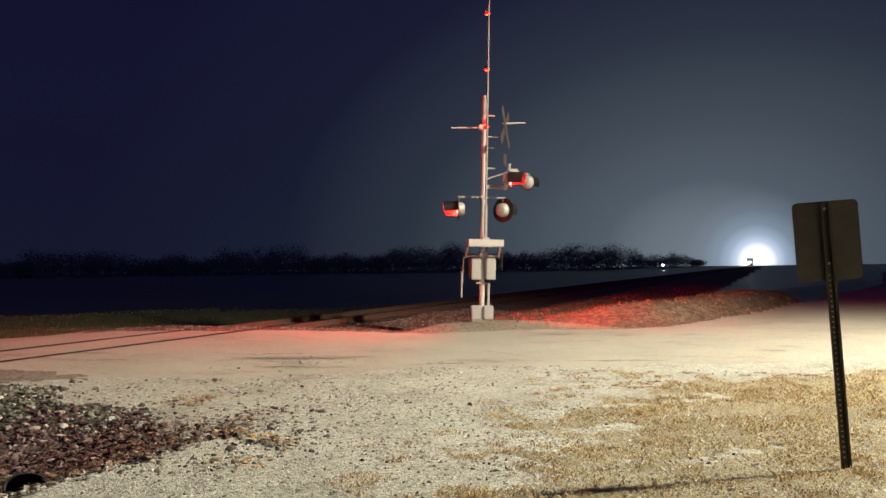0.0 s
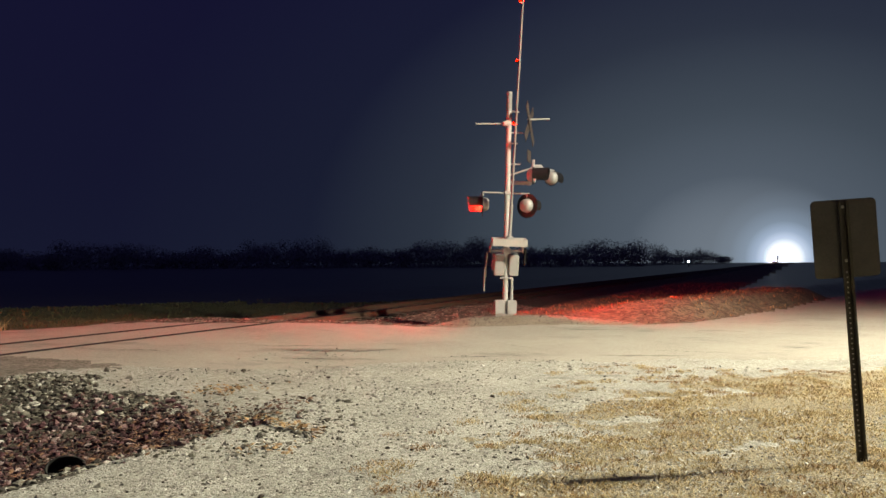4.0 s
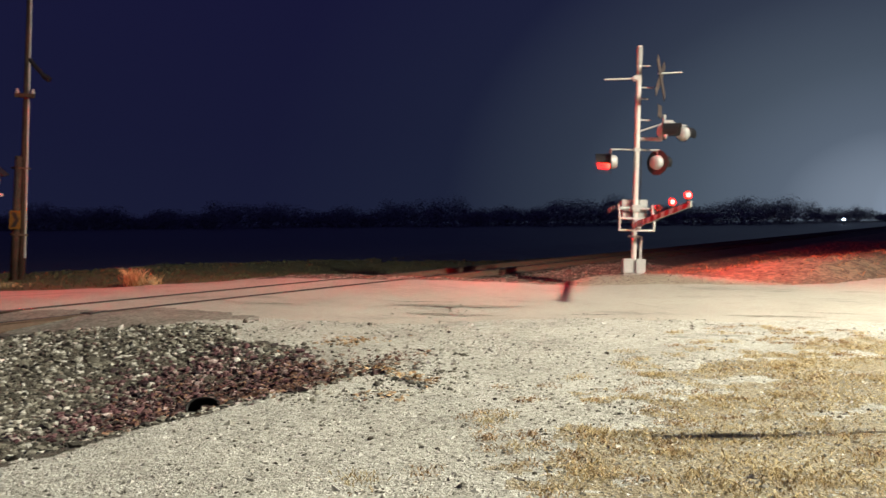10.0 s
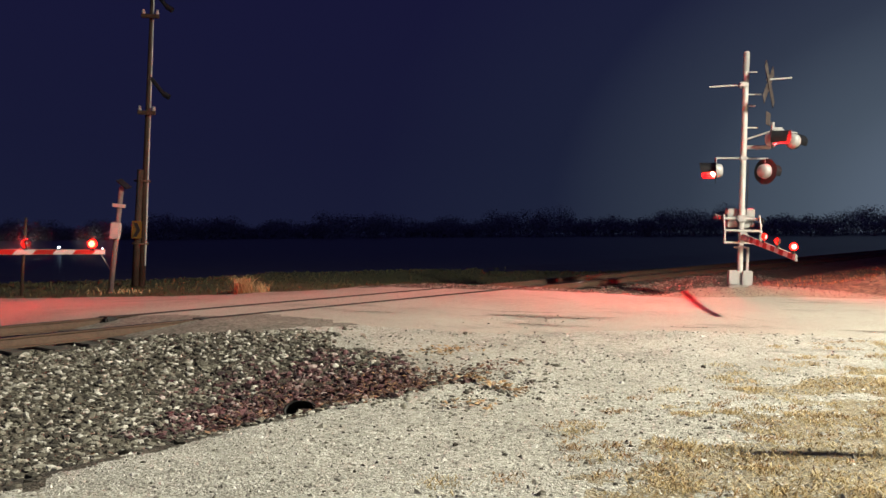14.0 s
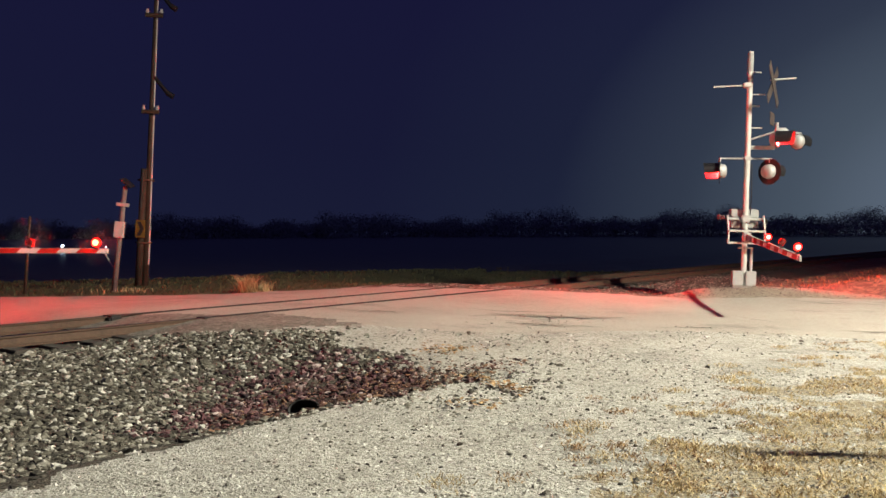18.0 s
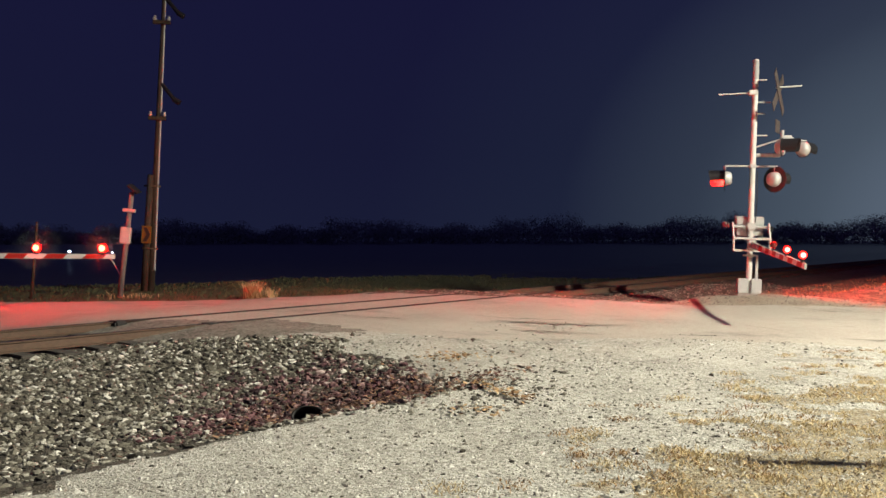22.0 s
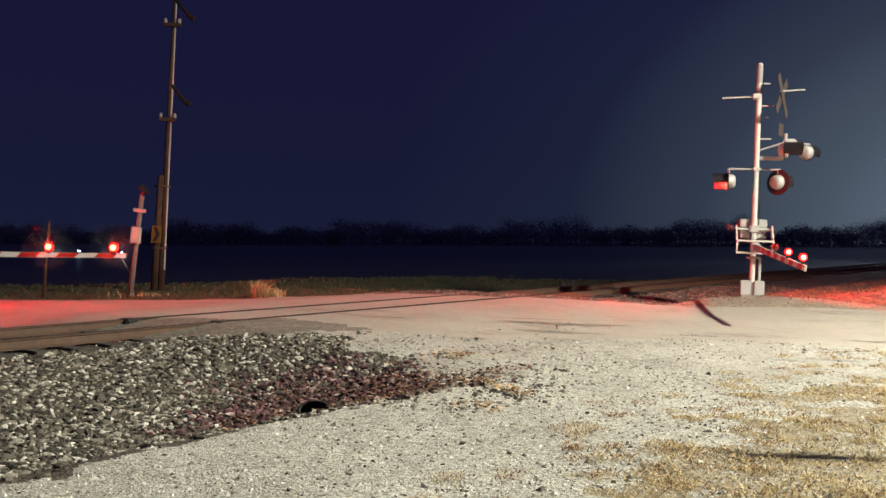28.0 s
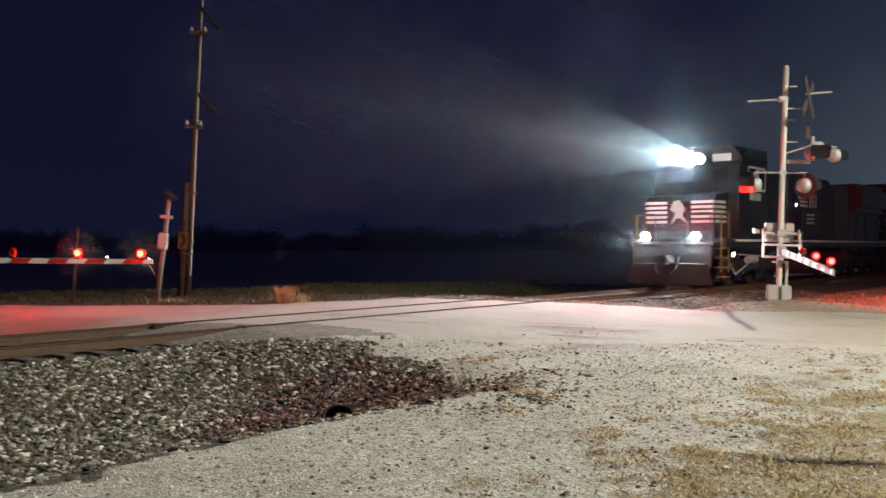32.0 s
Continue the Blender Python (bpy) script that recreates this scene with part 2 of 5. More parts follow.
STONE = mat("ballast_stone", [(0.022, 0.019, 0.014), (0.07, 0.062, 0.046), (0.14, 0.128, 0.098), (0.24, 0.225, 0.18), (0.58, 0.56, 0.50)], 6, 0.85, 0.4, 90, spread=(0.22, 0.86), random=0.66)
PEBBLE = mat("limestone_pebble", [(0.09, 0.083, 0.068), (0.30, 0.283, 0.24), (0.46, 0.445, 0.39), (0.66, 0.65, 0.60)], 6, 0.9, 0.3, 90, spread=(0.18, 0.82), random=0.62)
BLADE = mat("dry_grass_blade", [(0.28, 0.185, 0.075), (0.49, 0.36, 0.165), (0.66, 0.54, 0.30)], 2.0, 0.8, 0.0, 40, spread=(0.25, 0.75), random=0.6)
LEAF = mat("fallen_leaf", [(0.026, 0.010, 0.007), (0.07, 0.025, 0.016), (0.115, 0.048, 0.028), (0.21, 0.115, 0.06)], 3.0, 0.8, 0.2, 40, spread=(0.25, 0.75), random=0.7)
GREEN = mat("green_grass_blade", [(0.026, 0.030, 0.009), (0.055, 0.060, 0.019), (0.10, 0.088, 0.038)], 2.0, 0.8, 0.0, 40, spread=(0.25, 0.75), random=0.6)
ALU = mat("brushed_aluminium_mast", [(0.52, 0.51, 0.48), (0.66, 0.65, 0.61)], 5, 0.5, 0.1, 70, metal=0.25)
GALV = mat("galvanised_steel", [(0.38, 0.38, 0.37), (0.55, 0.55, 0.53)], 8, 0.55, 0.1, 70, metal=0.35)
GREYBOX = mat("grey_painted_case", [(0.36, 0.37, 0.36), (0.47, 0.48, 0.46)], 4, 0.6, 0.1, 60)
BLACK = mat("black_enamel", [(0.008, 0.008, 0.009), (0.02, 0.02, 0.022)], 6, 0.5, 0.1, 60)
CONCRETE = mat("foundation_concrete", [(0.28, 0.27, 0.24), (0.42, 0.40, 0.36)], 5, 0.9, 0.4, 50)
SIGNBACK = mat("bare_sign_back", [(0.075, 0.073, 0.068), (0.11, 0.107, 0.10)], 5, 0.6, 0.1, 60, metal=0.3)
POSTMAT = mat("green_brown_u_post", [(0.035, 0.033, 0.026), (0.07, 0.062, 0.045)], 14, 0.7, 0.3, 80)
WOOD = mat("weathered_pole_wood", [(0.018, 0.012, 0.008), (0.042, 0.027, 0.017), (0.08, 0.054, 0.036)], 3, 0.85, 0.4, 40)
OLDSTEEL = mat("weathered_grey_steel", [(0.10, 0.098, 0.095), (0.20, 0.195, 0.19)], 6, 0.7, 0.2, 60)
TIE = mat("creosoted_tie", [(0.035, 0.03, 0.025), (0.075, 0.065, 0.052)], 5, 0.9, 0.5, 40)
RUST = mat("rail_side_rust", [(0.06, 0.035, 0.022), (0.11, 0.065, 0.04)], 6, 0.8, 0.3, 60)
RAILTOP = mat("polished_rail_head", [(0.45, 0.44, 0.43), (0.60, 0.59, 0.58)], 3, 0.17, 0.03, 60, metal=1.0)
RUBBER = mat("flangeway_rubber", [(0.012, 0.012, 0.012), (0.03, 0.028, 0.026)], 6, 0.9, 0.3, 50)
BEAM = mat("weathered_grey_beam", [(0.30, 0.30, 0.29), (0.44, 0.44, 0.42)], 5, 0.6, 0.1, 60)
WHITE = mat("white_reflective_sheeting", [(0.66, 0.65, 0.62), (0.78, 0.77, 0.74)], 4, 0.45, 0.05, 60)
REDTAPE = mat("red_reflective_sheeting", [(0.42, 0.02, 0.015), (0.55, 0.035, 0.025)], 4, 0.45, 0.05, 60)
YELLOW = mat("yellow_sign_face", [(0.13, 0.072, 0.012), (0.19, 0.11, 0.018)], 4, 0.5, 0.05, 60)
# bark lightened past its own tone to stand in for distant haze
BARK = mat("hazed_tree_bark", [(0.36, 0.36, 0.36), (0.48, 0.475, 0.47)], 0.3, 0.95, 0.0, 3)
LOCO = mat("black_locomotive_paint", [(0.008, 0.008, 0.009), (0.016, 0.016, 0.018)], 2, 0.35, 0.05, 40)
GRIME = mat("sooty_undergear", [(0.007, 0.0065, 0.006), (0.02, 0.018, 0.016)], 3, 0.75, 0.3, 30)
LOCOWHITE = mat("white_livery_paint", [(0.6, 0.6, 0.58), (0.74, 0.74, 0.72)], 3, 0.4, 0.05, 40)
HANDRAIL = mat("yellow_grab_iron_paint", [(0.22, 0.13, 0.02), (0.30, 0.18, 0.03)], 4, 0.5, 0.05, 40)
CABGLASS = glass_mat("dark_cab_glass", (0.01, 0.012, 0.014))
REDLENS = glass_mat("dark_red_lens", (0.10, 0.008, 0.006), 0.2)
LIT = glow("lit_red_lens", (1.0, 0.0075, 0.0060), 8000)
TIPLIT = glow("lit_gate_lens", (1.0, 0.0085, 0.0022), 300)
TIPNEAR = glow("lit_near_gate_lens", (1.0, 0.010, 0.0075), 130)
# ring and outer zone of the gate lens glow red to imitate its halo
TIPHALO = glow("lens_halo_ring", (1.0, 0.015, 0.004), 2.0)
TIPEDGE = glow("outer_ring_of_gate_lens", (1.0, 0.0020, 0.0002), 70)
HALFLIT = glow("faintly_lit_red_lens", (1.0, 0.13, 0.13), 0.5)
SOFTLIT = glow("lit_front_lens", (1.0, 0.0100, 0.0100), 700)
# glowing back of a lens, so the lamp still reddens the road when turned
BACKLIT = glow("lit_lens_back", (1.0, 0.0075, 0.0040), 6000)
FARLIT = glow("lit_lens_across_the_track", (1.0, 0.0001, 0.00006), 5600)
BUCKBACK = mat("weathered_sign_back", [(0.050, 0.037, 0.033), (0.10, 0.078, 0.070)], 5, 0.8, 0.2, 60)
HEAD = glow("lit_headlight", (0.85, 0.95, 1.0), 70000)
DITCH = glow("lit_ditch_light", (0.95, 0.98, 1.0), 2500)
STEPLIGHT = glow("lit_step_light", (1.0, 0.95, 0.85), 60)
BOARD = glow("lit_number_board", (1.0, 0.97, 0.9), 0.7)
HOUSELIGHT = glow("lit_yard_lamp", (0.55, 0.75, 1.0), 25)


# ---- small builders ----
def box(bm, centre, size, m=None, bevel=0.0):
    mat4 = (m or Matrix()) @ Matrix.Translation(centre) @ Matrix.Diagonal((*size, 1))
    vs = bmesh.ops.create_cube(bm, size=1, matrix=mat4)["verts"]
    if bevel:
        es = list({e for v in vs for e in v.link_edges})
        bmesh.ops.bevel(bm, geom=es, offset=bevel, segments=2, affect="EDGES")
    return vs


def rod(bm, a, b, r0, r1=None, seg=10, caps=True):
    a, b = Vector(a), Vector(b)
    d = b - a
    m = Matrix.Translation((a + b) / 2) @ d.to_track_quat("Z", "Y").to_matrix().to_4x4()
    return bmesh.ops.create_cone(bm, cap_ends=caps, segments=seg, radius1=r0, radius2=r0 if r1 is None else r1, depth=d.length, matrix=m)["verts"]


def lathe(bm, profile, m=None, seg=24):
    """Turns (radius, height) pairs about z."""
    m = m or Matrix()
    rings = []
    for r, h in profile:
        rings.append([bm.verts.new(m @ Vector((r * math.cos(2 * math.pi * k / seg), r * math.sin(2 * math.pi * k / seg), h))) for k in range(seg)])
    for a, b in zip(rings, rings[1:]):
        for k in range(seg):
            bm.faces.new((a[k], a[(k + 1) % seg], b[(k + 1) % seg], b[k]))
    return rings


def prism(bm, outline, depth, m=None):
    """An outline in x and z, pushed along y by depth on both sides of y = 0."""
    m = m or Matrix()
    f = [bm.verts.new(m @ Vector((x, -depth / 2, z))) for x, z in outline]
    b = [bm.verts.new(m @ Vector((x, depth / 2, z))) for x, z in outline]
    bm.faces.new(f)
    bm.faces.new(b[::-1])
    for k in range(len(f)):
        j = (k + 1) % len(f)
        bm.faces.new((f[j], f[k], b[k], b[j]))


def part(name, bm, material, parent, label="", m=None, smooth=False):
    bmesh.ops.recalc_face_normals(bm, faces=bm.faces)
    me = bpy.data.meshes.new(name)
    bm.to_mesh(me)
    bm.free()
    if smooth:
        for p in me.polygons:
            p.use_smooth = True
    me.materials.append(material)
    ob = new(name, me)
    ob.parent = parent
    if m is not None:
        ob.matrix_basis = m
    if label:
        tagged(ob, label)
    return ob


def quick(name, build, material, parent, label="", m=None, smooth=False):
    bm = bmesh.new()
    build(bm)
    return part(name, bm, material, parent, label, m, smooth)


def thing(name, m, label, category, group="", kind=""):
    ob = new(name)
    ob.empty_display_size = 0.2
    ob.matrix_basis = m
    return tagged(ob, label, category, group, kind)


def mesh_from(name, verts, faces, material):
    me = bpy.data.meshes.new(name)
    me.from_pydata(verts, [], faces)
    me.materials.append(material)
    return new(name, me)


def scatter_mesh(name, verts, faces, material):
    """A large mesh from arrays: verts (n, 3), triangles (k, 3)."""
    me = bpy.data.meshes.new(name)
    me.vertices.add(len(verts))
    me.vertices.foreach_set("co", np.asarray(verts, np.float32).ravel())
    me.loops.add(3 * len(faces))
    me.loops.foreach_set("vertex_index", np.asarray(faces, np.int32).ravel())
    me.polygons.add(len(faces))
    me.polygons.foreach_set("loop_start", np.arange(0, 3 * len(faces), 3, dtype=np.int32))
    me.update(calc_edges=True)
    me.shade_flat()
    me.materials.append(material)
    return new(name, me)


# ---- the ground: one sheet, parted into its surfaces ----
def fade(x, a, b):
    t = np.clip((np.asarray(x, float) - a) / (b - a), 0, 1)
    return t * t * (3 - 2 * t)


def rough_noise(x, y, scale, seed):
    """Smooth value noise from sums of sines, cheap on arrays."""
    r = np.random.RandomState(seed)
    out = 0 * np.asarray(x, float)
    for k in range(7):
        a, f, p = r.uniform(0, 2 * math.pi), scale * r.uniform(0.6, 2.6), r.uniform(0, 6.28, 2)
        out = out + np.sin(f * (x * math.cos(a) + y * math.sin(a)) + p[0]) * np.cos(0.7 * f * (y * math.cos(a) - x * math.sin(a)) + p[1])
    return out / 3.0


def inside(s, o, outline):
    s, o = np.asarray(s, float), np.asarray(o, float)
    hit = np.zeros(s.shape, bool)
    for (s0, o0), (s1, o1) in zip(outline, outline[1:] + outline[:1]):
        if o0 == o1:
            continue
        cross = ((o0 > o) != (o1 > o)) & (s < (s1 - s0) * (o - o0) / (o1 - o0) + s0)
        hit ^= cross
    return hit


ROAD_NEAR = [(-60, -75), (0, -10.5), (4.3, -5.4), (6.2, -2.6), (7.4, -0.6), (8.0, 0.9), (8.6, 2.6), (9.6, 4.6), (11.4, 6.5), (12.4, 8.6), (14.2, 12.4), (20, 17), (40, 22.5), (140, 34)]
ROAD_FAR = [(140, 27), (60, 18.2), (39, 13.6), (27.6, 11.4), (21.0, 9.4), (19.0, 7.4), (17.4, 5.0), (16.5, 1.6), (15.4, -2.6), (12.3, -4.9), (8.4, -9.2), (-52, -83)]
ROAD_OUTLINE = ROAD_NEAR + ROAD_FAR
MOUND_OUTLINE = [(15.9, 3.7), (17.4, 4.1), (19.0, 3.8), (20.3, 4.3), (20.9, 5.6), (20.9, 6.9), (20.6, 8.2), (20.6, 9.3), (18, 9.5), (15, 6)]
MUD_OUTLINE = [(5.6, 0.4), (6.2, 1.0), (7.0, 1.75), (7.4, 2.6), (8.0, 2.75), (8.7, 3.3), (9.2, 2.6), (9.0, 1.2), (8.2, 0.3), (7.5, -1.2), (6.6, -1.6)]
VERGE_OUTLINE = [(75, -2), (48, -3.8), (33.1, -6.7), (28, -9.1), (23.5, -11.3), (20.3, -12.4), (15.8, -12.8), (8, -17.5), (-60, -100), (-60, -70), (0, -8), (16, 0), (75, 0)]
DRY_OUTLINE = [(-40, 12.5), (-6, 10.9), (4.0, 10.3), (6.0, 9.6), (8.0, 9.9), (11.0, 10.8), (13.0, 13.0), (17, 16.5), (36, 23.5), (36, 60), (-40, 60)]


def road_weight(s, o):
    return inside(s, o, ROAD_OUTLINE)


def height(s, o):
    """The ground above z = 0, by the plan."""
    s, o = np.asarray(s, float), np.asarray(o, float)
    z = GRADE * np.clip(s, -60, 660)
    crossing = fade(s, 5.5, 8.0) * (1 - fade(s, 17.0, 19.0))
    # the road climbs to the rails
    z = z + crossing * (RAIL - 0.012) * (1 - fade(np.abs(o), 1.6, 6.0))
    # ballast shoulder and the ditch beside it
    open_track = 1 - crossing
    bed = np.where(np.abs(o) < 1.55, -0.045, -0.045 - 0.33 * fade(np.abs(o), 1.55, 4.6))
    foot = np.where(s > 12, 2.6, 5.6)
    near_side = np.where(o > 0, 1 - fade(o, foot, foot + 1.7), 1 - fade(-o, 5.5, 10.0))
    z = z + open_track * bed * near_side
    # mound at the foot of the signal, bank beyond
    d2 = ((s - 19.6) / 1.7) ** 2 + ((o - 5.5) / 1.7) ** 2
    z = z + 0.19 * np.exp(-d2)
    edge = np.interp(s, [19, 21, 27.6, 39, 60, 140], [7.4, 9.4, 11.4, 13.6, 18.2, 27])
    bank = fade(s, 20.4, 24) * fade(o, edge - 4.4, edge - 2.2) * (1 - fade(o, edge - 1.2, edge + 0.1)) * (1 - fade(s, 110, 160))
    z = z + 0.42 * bank
    return z


def height_at(x, y):
    s, o = x * ALONG.x + y * ALONG.y, x * ACROSS.x + y * ACROSS.y + TRACK
    z = height(s, o)
    far = np.hypot(x, y)
    return z + (0.012 * rough_noise(x, y, 2.2, 3) + 0.02 * rough_noise(x, y, 0.6, 4)) * (1 - 0.85 * road_weight(s, o)) * (far < 400)


def zone(x, y):
    """0 field, 1 gravel, 2 road, 3 ballast, 4 dry grass, 5 bank, 6 mound, 7 mud, 8 green verge."""
    s, o = x * ALONG.x + y * ALONG.y, x * ACROSS.x + y * ACROSS.y + TRACK
    w1, w2 = 0.25 * rough_noise(x, y, 2.0, 11), 0.25 * rough_noise(x, y, 2.3, 12)
    fine = 0.10 * rough_noise(x, y, 9.0, 13)
    sj, oj = s + 0.6 * w1 + fine, o + 0.6 * w2 + fine
    out = np.zeros(np.shape(x), int)
    out[inside(s + 3.0 * w1, o + 3.0 * w2 + 2 * fine, VERGE_OUTLINE)] = 8
    out[oj > -3.2] = 1
    out[(oj > 2.0) & (s > 18.0)] = 5
    out[(oj > 9) & (s > 36)] = 0
    out[inside(s + 2.2 * w1 + fine, o + 2.2 * w2 + fine, DRY_OUTLINE) & (rough_noise(x, y, 1.9, 21) + 0.5 * rough_noise(x, y, 6.0, 22) + 0.25 * rough_noise(x, y, 14.0, 23) > -0.8 + 0.65 * (1 - fade(o, 9.4, 11.6)) - 3.0 * fade(o, 11.6, 12.8))] = 4
    end = np.interp(o, [0, 0.9, 1.6, 2.3, 3.0, 4.1, 5.3, 5.9, 6.9], [6.0, 6.1, 7.0, 7.2, 7.9, 7.6, 7.4, 7.2, 6.5])
    out[(np.abs(oj) < 3.0) & ((s > 12) | (s < end) | (o < 0)) | ((oj > 0) & (oj < 7.1) & (s + 1.2 * w1 + 2 * fine < end)) | ((oj > 0) & (oj < 4.6) & (s > 15) & (s < 23))] = 3
    out[inside(s + 0.5 * w1 + fine, o + 0.5 * w2 + fine, ROAD_OUTLINE)] = 2
    out[inside(sj, oj, MUD_OUTLINE)] = 7
    out[inside(sj, oj, MOUND_OUTLINE) & (out != 2)] = 6
    return out


def build_ground():
    near = np.exp(np.r_[np.arange(math.log(0.9), math.log(15), 0.0105), np.arange(math.log(15), math.log(42), 0.004), np.arange(math.log(42), math.log(70), 0.0105)])
    far = np.exp(np.arange(math.log(near[-1]) + 0.04, math.log(2600), 0.06))
    rad = np.r_[near, far]
    ang = np.radians(np.r_[np.arange(-74, 44, 0.36), np.arange(44, 285, 6.0)])
    R, A = np.meshgrid(rad, ang, indexing="ij")
    X, Y = R * np.sin(A), R * np.cos(A)
    Z = height_at(X, Y)
    nr, na = X.shape
    V = np.c_[X.ravel(), Y.ravel(), Z.ravel()]
    V = np.r_[V, [[0, 0, float(height_at(np.zeros(1), np.zeros(1))[0])]]]
    i, j = np.meshgrid(np.arange(nr - 1), np.arange(na), indexing="ij")
    a, b = (i * na + j).ravel(), (i * na + (j + 1) % na).ravel()
    c, d = ((i + 1) * na + (j + 1) % na).ravel(), ((i + 1) * na + j).ravel()
    mid = (V[a] + V[c]) / 2
    kind = zone(mid[:, 0], mid[:, 1])
    tri = np.r_[np.c_[a, b, c], np.c_[a, c, d]]
    kinds = np.r_[kind, kind]
    hub = np.arange(na)
    tri = np.r_[tri, np.c_[np.full(na, nr * na), (hub + 1) % na, hub]]
    kinds = np.r_[kinds, np.full(na, 4)]
    for k, (name, material, label) in enumerate((
            ("ground", FIELD, "dark winter field beyond the grass"),
            ("gravel_lot", GRAVEL, "pale crushed limestone lot beside the crossing"),
            ("road", ROAD, "worn pale chip-seal road over the railway"),
            ("track_bed", SOIL, "dark soil bed under the ballast stones"),
            ("grass_verge", STRAW, "straw-coloured verge of dry winter grass"),
            ("bank", BANK, "low gravel bank with dry grass beside the track"),
            ("mound", MOUND, "pale tan dirt mound at the foot of the signal"),
            ("mud_patch", MUD, "smooth grey-brown mud at the end of the crossing"),
            ("roadside_verge", VERGE, "strip of low green grass between road and field"))):
        t = tri[kinds == k]
        used, t2 = np.unique(t, return_inverse=True)
        ob = scatter_mesh(name, V[used], t2.reshape(-1, 3)[:, ::-1], material)
        for p in ob.data.polygons:
            p.use_smooth = True
        tagged(ob, label, name.replace("_", " "), kind="structure")


build_ground()


# ---- scattered stones, pebbles, blades ----
def stone_shapes(count, seed, fine=False):
    """A few rough stones, as point clouds on a lumpy ball of 20 triangles, or of 8 for fine pebbles."""
    bm = bmesh.new()
    if fine:
        bmesh.ops.create_uvsphere(bm, u_segments=4, v_segments=2, radius=1.15)
    else:
        bmesh.ops.create_icosphere(bm, subdivisions=1, radius=1)
    bm.verts.ensure_lookup_table()
    base = np.array([v.co[:] for v in bm.verts])
    faces = np.array([[v.index for v in f.verts] for f in bm.faces])
    bm.free()
    r = np.random.RandomState(seed)
    shapes = []
    for _ in range(count):
        p = base * r.uniform(0.55, 1.3, (len(base), 1)) * r.uniform(0.55, 1.3, 3)
        shapes.append(p)
    return np.array(shapes), faces


def scatter_stones(name, xs, ys, sizes, material, label, seed, sink=0.35):
    shapes, faces = stone_shapes(24, seed, material is PEBBLE)
    r = np.random.RandomState(seed + 1)
    n = len(xs)
    pick = shapes[r.randint(0, len(shapes), n)]
    a = r.uniform(0, 2 * math.pi, n)
    tilt = r.uniform(-0.6, 0.6, n)
    ca, sa, ct, st = np.cos(a)[:, None], np.sin(a)[:, None], np.cos(tilt)[:, None], np.sin(tilt)[:, None]
    x, y, z = pick[..., 0], pick[..., 1], pick[..., 2]
    y, z = y * ct - z * st, y * st + z * ct
    x, y = x * ca - y * sa, x * sa + y * ca
    s = sizes[:, None]
    zz = height_at(xs, ys)
    v = np.stack([xs[:, None] + x * s, ys[:, None] + y * s, zz[:, None] + (z * 0.75 + 0.6 - sink * 1.6) * s], -1).reshape(-1, 3)
    k = shapes.shape[1]
    f = (faces[None] + (np.arange(n) * k)[:, None, None]).reshape(-1, 3)
    return tagged(scatter_mesh(name, v, f, material), label, "stones", kind="stuff")


def spots(n, s0, s1, o0, o1, wanted, seed, thin=None):
    """Random places in a stretch of the plan that lie in one of the wanted surfaces."""
    r = np.random.RandomState(seed)
    s, o = r.uniform(s0, s1, n), r.uniform(o0, o1, n)
    x, y = ALONG.x * s + ACROSS.x * (o - TRACK), ALONG.y * s + ACROSS.y * (o - TRACK)
    ok = np.isin(zone(x, y), wanted)
    if thin is not None:
        ok &= thin(x, y, s, o, r)
    return x[ok], y[ok]


